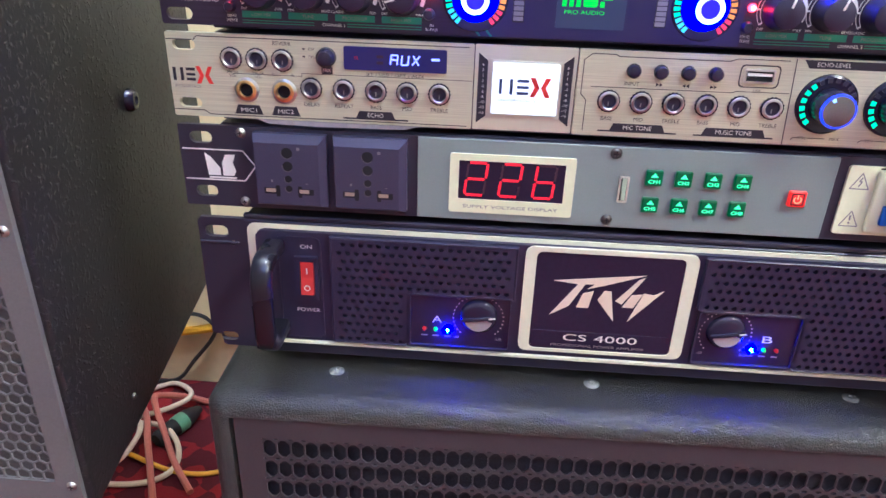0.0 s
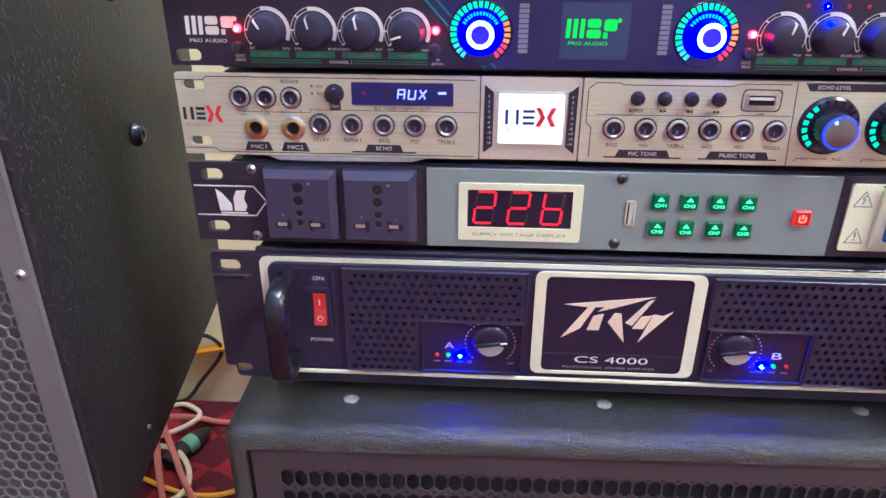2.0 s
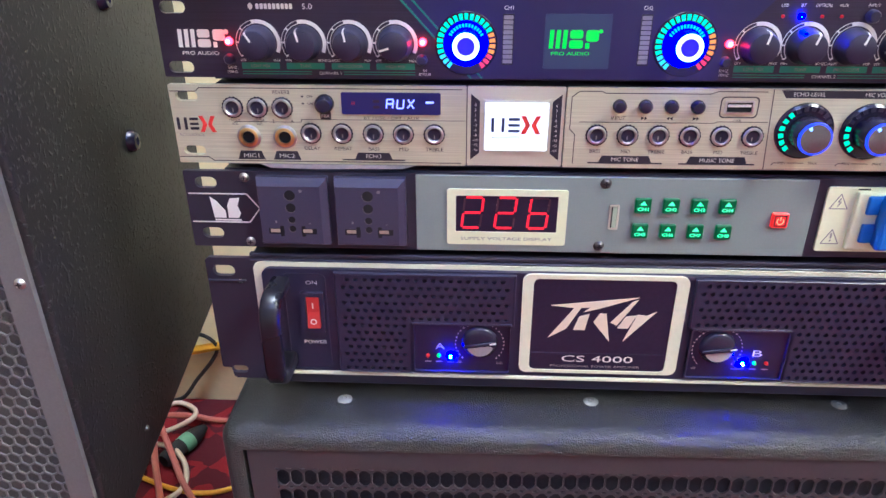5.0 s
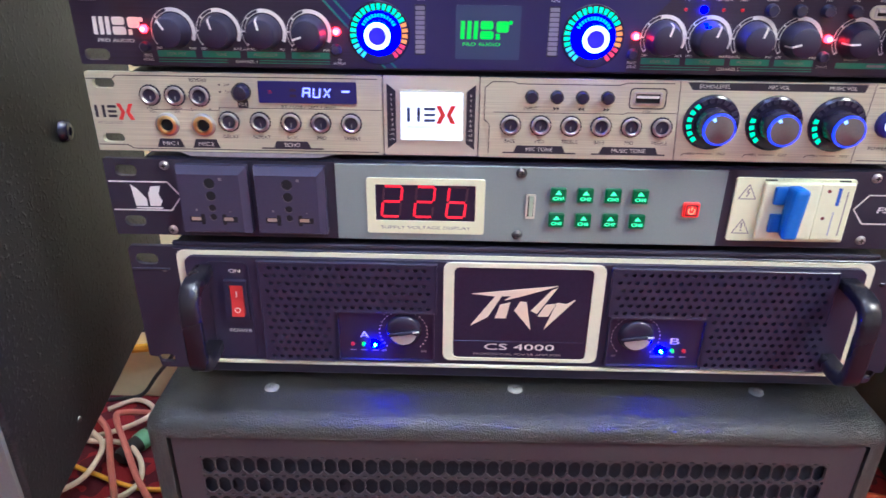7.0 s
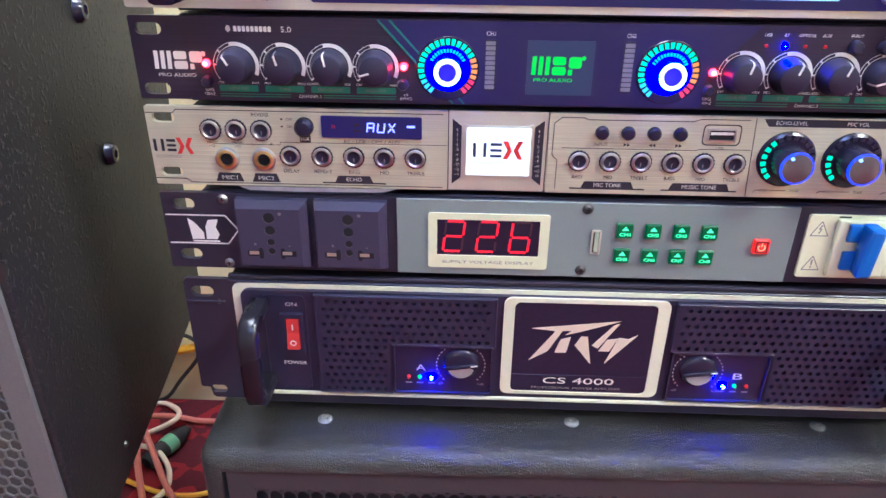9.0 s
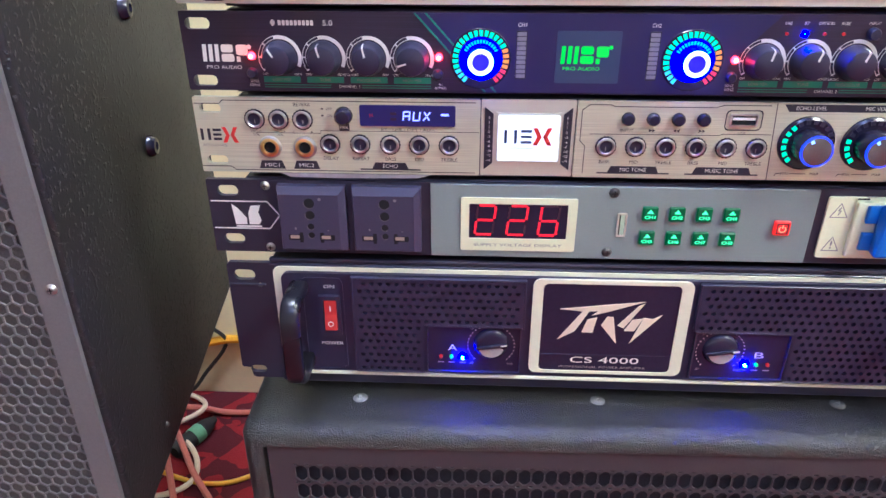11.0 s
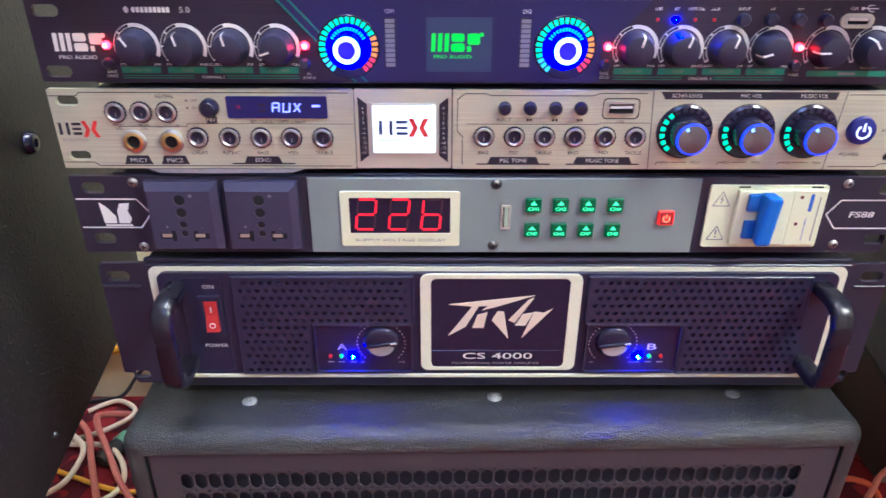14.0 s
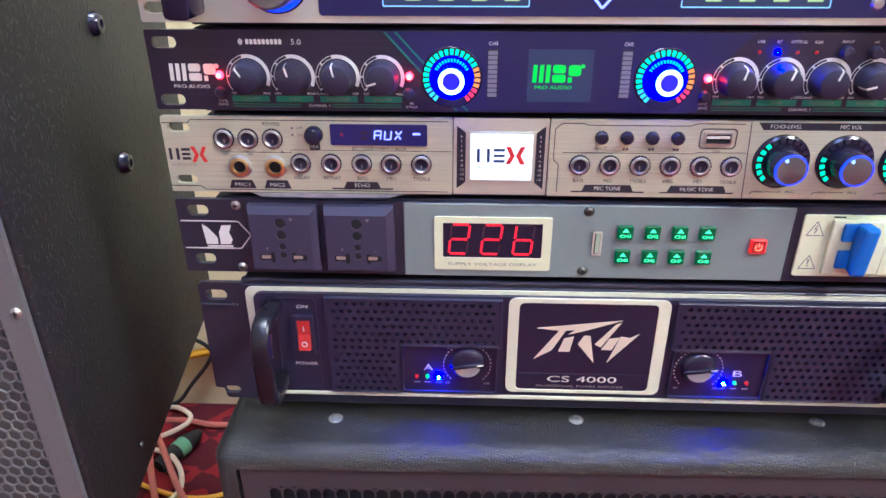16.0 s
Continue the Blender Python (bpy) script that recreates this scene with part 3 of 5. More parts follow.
def speaker_cabinet():
    x0, x1, yf, yb, z1 = -229.5, 248.5, -43, 360, 480
    t = thing("speaker_cabinet", (9.5, -43, 0), "low black pebble-painted speaker cabinet with recessed mesh grille", "speaker cabinet", yaw=1.0)
    bm = box(x0, x1, yf, yb, 0, z1, 15, 6)
    for v in bm.verts:
        if v.co.z > z1 - 15.1:
            v.co.z = z1 - 0.76 * (z1 - v.co.z)
    front = min((f for f in bm.faces if f.normal.y < -0.9), key=lambda f: -f.calc_area())
    bmesh.ops.inset_region(bm, faces=[front], thickness=2.0, depth=0)
    e = bmesh.ops.extrude_face_region(bm, geom=[front])
    bmesh.ops.translate(bm, verts=[g for g in e["geom"] if isinstance(g, bmesh.types.BMVert)], vec=(0, 15, 0))
    bmesh.ops.delete(bm, geom=[front], context="FACES")
    part("cabinet_body", bm, CAB, t, smooth=True)
    px0, px1, pt = -211, 230.5, 466.2
    hx0, cols, ht, rows, W, Hh = -194.5, 46, 451.5, 24, 8.8, 16.5
    hx1, hb = hx0 + cols * W, ht - rows * Hh
    g = plate(rrect(px0, px1, 20, pt, 2), yf + 1.5, yf + 4, [[(hx0, hb), (hx1, hb), (hx1, ht), (hx0, ht)]])
    panel = part("grille_panel", g, MESHD, t, "flat dark steel grille border")
    v, f = long_hex_mesh(hx0, cols, ht, rows, W, Hh, yf + 1.5, 1.4)
    raw_part("grille_mesh", v, f, MESHD, t, "dark steel mesh of tall hexagons")
    part("grille_foam", box(hx0 - 6, hx1 + 6, yf + 7, yf + 9, hb - 6, ht + 6), FOAM, t)
    for x, y in ((-153, -7), (10, -5.5), (172, -5)):
        b = lathe(0, 0, [(0, -0.5), (1.2, -0.5), (1.6, -1.0), (3.8, -0.8), (4.9, -0.1), (5.0, 0.3)], 18)
        bmesh.ops.rotate(b, verts=b.verts, cent=(0, 0, 0), matrix=Matrix.Rotation(-math.pi / 2, 3, "X"))
        bmesh.ops.translate(b, verts=b.verts, vec=(x, y, z1))
        part("screw", b, DULLZ, t, "dull zinc screw head", smooth=True)


speaker_cabinet()


# ---- rack units ----
W2 = 241.3


def rack_body(t, z0, z1, y0, depth, half=216, cx=0.0):
    return part("chassis", box(cx - half, cx + half, y0, y0 + depth, z0, z1, 1.2, 1), BLACK, t)


def feet(t, z0, z1, xs, y):
    for x in xs:
        for yy in (y, y + 170):
            b = lathe(0, 0, [(0, 0), (9, 0), (10, 1), (10.5, z1 - z0)], 20)
            bmesh.ops.rotate(b, verts=b.verts, cent=(0, 0, 0), matrix=Matrix.Rotation(math.pi / 2, 3, "X"))
            bmesh.ops.scale(b, verts=b.verts, vec=(1, 1, -1))
            bmesh.ops.rotate(b, verts=b.verts, cent=(0, 0, 0), matrix=Matrix.Rotation(math.pi, 3, "X"))
            zmin = min(v.co.z for v in b.verts)
            bmesh.ops.translate(b, verts=b.verts, vec=(x, yy, z0 - zmin))
            bmesh.ops.recalc_face_normals(b, faces=b.faces)
            part("rubber_foot", b, RUBBER, t, smooth=True)


def usb_port(cx, cz, w, h, y, t, upright=False):
    p = part("usb_port", plate(rrect(cx - w / 2, cx + w / 2, cz - h / 2, cz + h / 2, 0.8, 2), y - 1.0, y + 0.3,
                               [rrect(cx - w / 2 + 1, cx + w / 2 - 1, cz - h / 2 + 1, cz + h / 2 - 1, 0.3, 1)]), ALUP if upright else CHROME, t, "metal usb socket")
    part("cavity", plate(rrect(cx - w / 2 + 1, cx + w / 2 - 1, cz - h / 2 + 1, cz + h / 2 - 1, 0.3, 1), y - 0.15, y), DARK, p)
    if upright:
        part("tongue", box(cx - 0.9, cx + 1.5, y - 0.9, y - 0.1, cz - h / 2 + 1.4, cz + h / 2 - 1.4), TONGUE, p)
    else:
        part("tongue", box(cx - w / 2 + 1.6, cx + w / 2 - 1.6, y - 0.9, y - 0.1, cz + 0.2, cz + 1.6), INKW, p)


def power_amplifier():
    t = thing("power_amplifier", (9, 0, 486), "black two-channel power amplifier with ivory trim and two handles", "amplifier")
    part("chassis", box(-208, 226, -2, 330, 488.5, 581, 1.5, 2), BLACK, t)
    for x in (-190, 208):
        part("rubber_foot", box(x - 12, x + 12, 30, 54, 480, 489, 2), RUBBER, t)
        part("rubber_foot", box(x - 12, x + 12, 270, 294, 480, 489, 2), RUBBER, t)
    for x0, x1, hx, px in ((-236, -200, -225, -215.5), (218, 250.3, 240, 231)):
        o, i, k = (x0, x1, 1) if x0 < 0 else (x1, x0, -1)
        ear = [(i, 580), (o + 2 * k, 580), (o, 578), (o, 499), (o + 1 * k, 498), (o + 6 * k, 497.6), (o + 7 * k, 491), (o + 9 * k, 489.5), (i, 489.5)]
        part("rack_ear", plate(ear, -5, -2, [slot(hx + (0.5 if z < 550 else 0) * k, z, 14 if z > 550 else 11, 7.5 if z > 550 else 6) for z in (571, 496.5)] + [circle(px, 563.5, 1.6, 10)]), BLACK, t)
    part("front_backing", box(-201, 219, -4.8, -1.9, 490, 579.8), BLACK, t)
    for x0, x1 in ((-235.7, -211.5), (229.5, 250)):
        part("ear_ridge", box(x0, x1, -6.2, -4.8, 563.5, 565, 0.5), BLACK, t)
    part("lid_lip", box(-208, 226, -5, -1, 580.2, 583.2, 1, 2), BLACK, t)
    part("lid_groove", box(-208, 226, -5.4, -4, 578.3, 579.6, 0.5), SATINB, t)
    part("bottom_lip", box(-208, 226, -6, -1, 487.5, 495.5, 1), BLACK, t)
    part("front_trim", plate(rrect(-206, 224, 499, 578, 5), -6, -4.9, [rrect(-200, 218, 501.6, 575.2, 5)]), IVORY, t, "ivory painted front trim")
    part("bottom_trim", box(-203, 221, -9.2, -4.9, 496.6, 499.4, 0.6), IVORY, t, "ivory painted bottom strip")
    fas = part("fascia", plate(rrect(-200.5, 218.5, 499.8, 575, 5), -8.4, -5), SATINB, t)
    # switch bay
    part("switch_bay", plate(rrect(-188, -161, 501, 572, 4), -9.0, -8.3, [rrect(-187, -162, 502, 571, 3.5)]), SATINB, t)
    sw = part("switch_bezel", plate(rrect(-177.5, -163, 529.8, 559.5, 1), -11, -8.4, [rrect(-174.2, -165.3, 534.6, 556.5, 0.5)]), SATINB, t)
    rock = bmesh.new()
    prof = [(-9.0, 534.8), (-12.6, 534.8), (-10.6, 545.6), (-11.0, 556.2), (-9.0, 556.2)]
    lo = [rock.verts.new((-173.6, y, z)) for y, z in prof]
    hi = [rock.verts.new((-165.9, y, z)) for y, z in prof]
    rock.faces.new(lo)
    rock.faces.new(hi[::-1])
    for i in range(5):
        rock.faces.new((lo[i], hi[i], hi[(i + 1) % 5], lo[(i + 1) % 5]))
    bmesh.ops.recalc_face_normals(rock, faces=rock.faces)
    r = part("rocker", rock, L_ROCK, sw, "lit red rocker switch")
    part("on_mark", plate(rrect(-170.2, -169.4, 548.2, 552.2, 0.1, 1), -11.1, -10.6), INKW, sw)
    part("off_mark", plate(circle(-169.8, 539.2, 1.9, 16), -12.2, -11.7, [circle(-169.8, 539.2, 1.4, 16)]), INKW, sw)
    lettering("ON", -170, 565.5, 2.6, -8.5, fas, INKW, 7)
    lettering("POWER", -170.5, 522, 2.6, -8.5, fas, INKW, 14.5)
    # perforated vents: an upper and a lower field each, with a folded rim
    for k, (ux0, ux1, lx0, lx1) in enumerate(((-154, -45, -154, -109), (65, 200, 128, 203))):
        vent = part("vent_rim", box(ux0 - 1, ux1 + 1, -11.2, -8.4, 572.6, 574, 0.4), SATINB, t)
        part("vent_rim", box(lx0 - 1, lx1 + 1, -11.2, -8.4, 501, 502.2, 0.4), SATINB, t)
        part("vent_rim", box(min(ux0, lx0) - 1.4, min(ux0, lx0), -11.2, -8.4, 540 if k else 501, 574, 0.4), SATINB, t)
        part("vent_rim", box(ux1, ux1 + 1.4, -11.2, -8.4, 538, 574, 0.4), SATINB, t)
        part("vent_rim", box(ux0 if k else lx1, lx0 if k else ux1, -11.2, -8.4, 539, 540.1, 0.3), SATINB, t)
        v, f = perforated(ux0, ux1, 540, 572.6, 5.3, 5.2, 1.6, -11, 3.4)
        raw_part("vent_grille", v, f, SATINB, t, "black perforated vent grille")
        v, f = perforated(lx0, lx1, 502.2, 540, 5.3, 5.2, 1.6, -11, 3.4)
        raw_part("vent_grille", v, f, SATINB, t, "black perforated vent grille")
    # level controls
    for word, kx, bx0, bx1, leds, wx in (("A", -65, -107.5, -45, ((-98, L_DRED), (-91, L_GRN), (-83.5, L_BLUE)), -90.3),
                                         ("B", 84, 66, 127, ((101, L_BLUE), (108.5, L_GRN), (116, L_DRED)), 109.5)):
        p = part("control_bay", plate(rrect(bx0, bx1, 502.5, 538.6, 1.5), -9.2, -8.3), GLOSSB, t, "gloss black control bay")
        part("bay_rim", plate(rrect(bx0, bx1, 502.2, 539, 1.5), -11, -8.3, [rrect(bx0 + 0.9, bx1 - 0.9, 503, 538.2, 1.2)]), SATINB, p)
        lettering(word, wx, 521.5, 4.6, -9.3, p, INKW, 6.0)
        for x, m in leds:
            k = 1.5 if m == L_BLUE else 1.0
            b = lathe(x, 514.5, [(0, -10.7 - k), (0.9 * k, -10.4 - 0.7 * k), (1.25 * k, -9.8), (1.3 * k, -9)], 14)
            part("led", b, L_CORE if m == L_BLUE else m, p, smooth=True)
            if m == L_BLUE:
                # Added ring: imitates the halo and throws the blue spill.
                part("led_halo", lathe(x, 514.5, [(2.0, -10.3), (2.3, -10.1), (2.5, -9.1)], 14), L_BLUE, p, "blue glowing ring for the halo of the led")
            bars(x, 509.6, 4.6, 0.9, -9.25, p, INKG)
        kz = 525.5
        knob = part("level_knob", lathe(kx, kz, [(0, -12.6), (7.5, -12.4), (10.0, -11.8), (11.0, -10.8), (11.5, -9.3), (11.7, -9)], 36), GLOSSB, p, "gloss black level knob", smooth=True)
        lens = [(kx - 8.6, kz - 2.2)] + [(kx + 8.6 * math.cos(radians(a)), kz + 8.9 * math.sin(radians(a))) for a in range(200, 346, 12)] + [(kx + 4.5, kz - 0.8), (kx - 2, kz - 2.6)]
        part("knob_cap", plate(lens, -12.9, -12.5), SILVP, knob, "dull metal half cap")
        g = box(kx - 10.4, kx + 10.4, -14.4, -12.2, kz - 1.4, kz + 1.2, 1.0, 2)
        bmesh.ops.rotate(g, verts=g.verts, cent=(kx, -13, kz), matrix=Matrix.Rotation(radians(-9), 3, "Y"))
        part("knob_grip", g, GLOSSB, knob, smooth=True)
        part("pointer", line((kx + 6.2, kz + 1.2), (kx + 10.2, kz + 1.9), 0.9, -14.7, -14.3), INKW, knob)
        d = None
        for i in range(27):
            a = radians(-45 + 270 * i / 26)
            d = plate(circle(kx + 15.4 * math.cos(a), kz - 1.5 + 15.4 * math.sin(a), 0.42, 6), -9.25, -9.2, bm=d)
        part("dial_marks", d, INKW, p)
        lettering("-60", kx - 13, 509.5, 1.8, -9.25, p, INKG)
        lettering("0dB", kx + 13, 509.5, 1.8, -9.25, p, INKG)
        lettering("10", kx - 12.5, 537, 1.5, -9.25, p, INKG)
    # badge
    bz = part("badge_frame", plate(rrect(-39.6, 60.4, 503.4, 575, 5), -9.8, -8.3, [rrect(-33, 53, 505.6, 572, 3.5)]), IVORY, t, "ivory badge frame with rounded corners")
    bd = part("badge_plate", plate(rrect(-33.2, 53.2, 505.4, 572.2, 3.5), -9.0, -8.3), GLOSSB, t, "gloss black badge plate")
    part("badge_step", box(-32.5, 52.5, -9.3, -8.9, 506.3, 518.6, 0.15), GLOSSB, bd)
    y = -9.05
    shapes = (
        ((-18.5, 552.6), (35, 559.2), (12, 551.2), (2, 548.2), (6, 551.5), (-4, 551)),
        ((-4, 551), (0.2, 551.4), (-8, 536), (-19, 529.2)),
        ((12, 547.5), (16, 547.2), (19.5, 527), (8.5, 541)),
        ((19, 541), (23, 539), (34.5, 557.6), (31, 556)),
        ((-3.6, 535.2), (3.5, 535.2), (5.6, 546.8), (-0.5, 545)),
        ((23.5, 537), (30, 537), (34.5, 546.5), (28, 545.5)),
        ((28, 527.5), (46.5, 549.5), (41, 546.4), (35, 547.2)),
    )
    for s in shapes:
        part("emblem_stroke", plate([(p - 3.2, q + 0.8) for p, q in s], y - 0.35, y), INKC, bd, "cream angular emblem stroke")
    lettering("CS 4000", 10, 514.4, 4.7, -9.4, bd, INKW, 45)
    lettering("PROFESSIONAL POWER AMPLIFIER", 9, 508.7, 1.8, -9.4, bd, INKG, 57)
    # handles
    for hx in (-189.0, 208.5):
        prof = [(-8, 569.5), (-26, 570), (-34, 568.5), (-39.5, 563.5), (-42, 556), (-42, 520), (-39.5, 512), (-34, 507), (-26, 505.5), (-8, 506)]
        inn = [(-8, 561.5), (-25, 561.8), (-31, 560), (-34, 555), (-34.6, 551), (-34.6, 524), (-34, 520), (-31, 515.5), (-25, 514), (-8, 514.2)]
        b = bmesh.new()
        A = [[b.verts.new((hx + dx, yy, zz)) for yy, zz in L] for dx in (-6.0, 6.0) for L in (prof, inn)]
        n = len(prof)
        for i in range(n - 1):
            b.faces.new((A[0][i], A[0][i + 1], A[1][i + 1], A[1][i]))
            b.faces.new((A[2][i], A[3][i], A[3][i + 1], A[2][i + 1]))
            b.faces.new((A[0][i], A[2][i], A[2][i + 1], A[0][i + 1]))
            b.faces.new((A[1][i], A[1][i + 1], A[3][i + 1], A[3][i]))
        b.faces.new((A[0][0], A[1][0], A[3][0], A[2][0]))
        b.faces.new((A[0][-1], A[2][-1], A[3][-1], A[1][-1]))
        bmesh.ops.recalc_face_normals(b, faces=b.faces)
        long_edges = [e for e in b.edges if abs(e.verts[0].co.x - e.verts[1].co.x) < 0.1 and e.is_manifold]
        bmesh.ops.bevel(b, geom=long_edges, offset=2.6, segments=3, affect="EDGES", profile=0.5)
        part("handle", b, HANDLE, t, "gloss black carrying handle", smooth=True)
    t.location.y += 0.003


power_amplifier()


def power_sequencer():
    t = thing("power_sequencer", (0, 0, 583.4), "black power sequencer with grey panel, sockets and lit buttons", "power sequencer")
    holes = [slot(x, z, 13, 7) for x in (-228.5, 235.5) for z in (628.5, 596)]
    part("faceplate", plate(rrect(-W2, W2, 587, 635.8, 1), 0, 3, holes), BLACK, t)
    rack_body(t, 588.5, 636.5, 3, 230, 218)
    feet(t, 583.2, 589, (-187, 187), 22)
    for x, z in ((-205, 632), (-206, 590.5), (210.3, 632), (211.3, 592.5)):
        screw_head(x, z, 3.0, 0, t, SCREW)
    for s, tip in ((1, -198), (-1, 202)):
        e = -240 if s > 0 else 242.5
        k = tip - 7 * s
        part("outline_arrow", path([(e, 621.5), (k, 621.5), (tip, 612.4), (k, 603.3), (e, 603.3)], 0.8, -0.12, 0), INKW, t)
    for s in (((-227.5, 619.5), (-224, 617), (-219, 610.5), (-219, 606), (-226.2, 606)),
              ((-217.6, 606), (-217.6, 614), (-215.5, 618.6), (-209.6, 619), (-211.4, 614), (-209.8, 609), (-211.4, 606)),
              ((-226, 605.2), (-210, 605.2), (-210, 604.2), (-226, 604.2))):
        part("emblem_stroke", plate(list(s), -0.15, 0), INKW, t, "white emblem stroke")
    lettering("FS88", 223.3, 612.3, 3.8, -0.12, t, INKW, 15, shear=0.12, bold=0.02)
    # mains sockets
    for x0 in (-197, -151.5):
        x1, z0, z1 = x0 + 41.5, 591.2, 633.8
        cx = (x0 + x1) / 2
        sb = bmesh.new()
        back = [sb.verts.new((x, 0.5, z)) for x, z in ((x0, z0), (x1, z0), (x1, z1), (x0, z1))]
        rim = [sb.verts.new((x, -4.2, z)) for x, z in ((x0, z0), (x1, z0), (x1, z1), (x0, z1))]
        face = [sb.verts.new((x, -7, z)) for x, z in ((x0 + 1.0, z0 + 1.6), (x1 - 4.2, z0 + 1.6), (x1 - 4.2, z1 - 4.6), (x0 + 1.0, z1 - 4.6))]
        sb.faces.new(face)
        for lower, upper in ((back, rim), (rim, face)):
            for q in range(4):
                sb.faces.new((lower[q], lower[(q + 1) % 4], upper[(q + 1) % 4], upper[q]))
        bmesh.ops.recalc_face_normals(sb, faces=sb.faces)
        so = part("mains_socket", sb, SOCK, t, "black universal mains socket")
        cx -= 1.6
        for dz, r in ((11.8, 3.2), (4, 2.9), (-3.6, 2.1), (-9.4, 2.0)):
            part("pin_hole", lathe(cx + 0.5, 612 + dz, [(0, -7.02), (r, -7.02), (r + 0.01, -6.9)], 16), DARK, so)
            # Pale crescent paints the light caught on the hole's lower left lip.
            part("hole_glint", arc(cx + 0.5, 612 + dz, r - 0.1, r + 0.35, 165, 320, -7.15, -7.0, 10), SOCKL, so)
        for sx in (-9.2, 10.2):
            part("pin_slot", plate(rrect(cx + sx - 4.6, cx + sx + 4.6, 599.2, 602.8, 0.3, 1), -7.06, -6.9), DARK, so)
            part("contact", plate(rrect(cx + sx - 3.6, cx + sx + 2.0, 600.2, 602.4, 0.2, 1), -7.12, -7.05), CONT, so, "brass contact")
            part("pin_slot", plate(rrect(cx + sx + (2.2 if sx < 0 else -4.4), cx + sx + (4.4 if sx < 0 else -2.2), 597.6, 604.4, 0.3, 1), -7.08, -6.9), DARK, so)
        bars(cx - 9, 607, 1.6, 1.6, -7.1, so, INKG)
        bars(cx + 11, 606, 1.6, 0.5, -7.1, so, INKG)
        bars(cx + 7, 626.5, 2.4, 1.8, -7.1, so, INKG)
    panel = part("grey_panel", box(-104.3, 124.3, -1.2, 0.5, 587.4, 635.4, 0.3), GREYP, t, "blue-grey painted front panel")
    # voltage display
    d = part("voltage_display", plate(rrect(-86, -15.8, 592.2, 627.4, 1.5), -2.2, -1.1, [rrect(-80.8, -21.4, 600.5, 623.4, 0.3, 1)]), WHITE, t, "white bezel around a red voltage display")
    part("window", plate(rrect(-80.9, -21.3, 600.4, 623.5, 0.3, 1), -1.6, -1.2), GLOSSB, d)
    lettering("SUPPLY VOLTAGE DISPLAY", -50.8, 596.2, 2.0, -2.3, d, INKG, 54)
    on = {"2": "abged", "6": "fgedc"}
    for cx, digit in ((-71, "2"), (-51.6, "2"), (-32.4, "6")):
        w, h, z = 4.6, 9.6, 612.6
        sk = lambda px, pz: (cx + px + 0.10 * pz, z + pz)
        seg = {"a": (sk(-w, h), sk(w, h)), "g": (sk(-w, 0), sk(w, 0)), "d": (sk(-w, -h), sk(w, -h)), "f": (sk(-w - 0.8, 0.9), sk(-w - 0.8, h - 0.6)),
               "b": (sk(w + 0.8, 0.9), sk(w + 0.8, h - 0.6)), "e": (sk(-w - 0.8, -h + 0.6), sk(-w - 0.8, -0.9)), "c": (sk(w + 0.8, -h + 0.6), sk(w + 0.8, -0.9))}
        for key, (p, q) in seg.items():
            part("segment", line(p, q, 1.2, -1.8, -1.6), L_SEG if key in on[digit] else L_OFF, d)
    for x, z in ((5, 631.6), (4.5, 592)):
        screw_head(x, z, 3.3, -1.2, t, DSCREW)
    usb_port(11.4, 611, 5.6, 15.5, -1.2, t, True)
    n = 1
    for z in (619, 603):
        for x in (27.2, 43.2, 59.2, 75.2):
            b = part("channel_button", box(x - 4.6, x + 4.6, -3.6, -1, z - 4.5, z + 4.5, 0.6), L_BTNG, t, "green-lit square channel button")
            part("triangle_mark", plate([(x - 2.0, z + 0.6), (x + 2.0, z + 0.6), (x, z + 3.2)], -3.75, -3.6), L_BTXT, b)
            lettering("CH%d" % n, x, z - 1.8, 2.1, -3.75, b, L_BTXT, 6.4, bold=0.03)
            n += 1
    b = part("power_button", box(101.3, 110.7, -3.8, -1, 606.7, 615.7, 0.6), L_BTNR, t, "red-lit square power button")
    pm = arc(106, 611, 1.6, 2.2, 130, 410, -3.95, -3.8, 14)
    pm = line((106, 611.3), (106, 613.8), 0.6, -3.95, -3.8, pm)
    part("power_mark", pm, glow("orange_button_mark", (1, 0.45, 0.2), 1.6), b)
    frame_ = plate(rrect(102.6, 109.4, 607.8, 614.6, 0.4, 1), -3.9, -3.8, [rrect(103.2, 108.8, 608.4, 614, 0.3, 1)])
    part("button_outline", frame_, INKB, b)
    # circuit breaker
    c = part("breaker_plate", plate(rrect(130, 199, 591.6, 631.4, 1.5), -1.6, 0), WHITE, t, "white circuit breaker plate")
    body = part("breaker_body", box(145.5, 178, -4.8, -1.5, 594, 629.6, 1, 2), WHITE, c, "white breaker body")
    part("breaker_body_step", box(178, 198, -4, -1.5, 593.5, 629.6, 0.8), WHITE, c)
    for z0, z1 in ((599.5, 611), (617, 628)):
        part("lever_block", box(151, 162, -7.5, -4.6, z0, z1, 1.0, 2), BLUEP, body, "blue plastic lever block")
    lev = box(157.5, 166.5, -15.5, -4.6, 598, 629, 2.2, 2)
    for v in lev.verts:
        if v.co.y < -11:
            v.co.x += 1.0 if v.co.z > 612 else -1.0
    part("lever", lev, BLUEP, body, "blue plastic breaker lever")
    for z in (625, 608):
        part("indicator_dot", plate(circle(183, z, 1.1, 10), -4.15, -4), OXBL, c)
    for x in (149.5, 192):
        part("terminal_slot", plate(rrect(x - 3.4, x + 3.4, 630.0, 630.9, 0.2, 1), -1.8, -1.6), DARK, c)
    bars(189.2, 621.5, 2.6, 11, -4.05, c, INKBL, name="maker_mark")
    bars(188.3, 604.5, 0.9, 15, -4.05, c, INKBL)
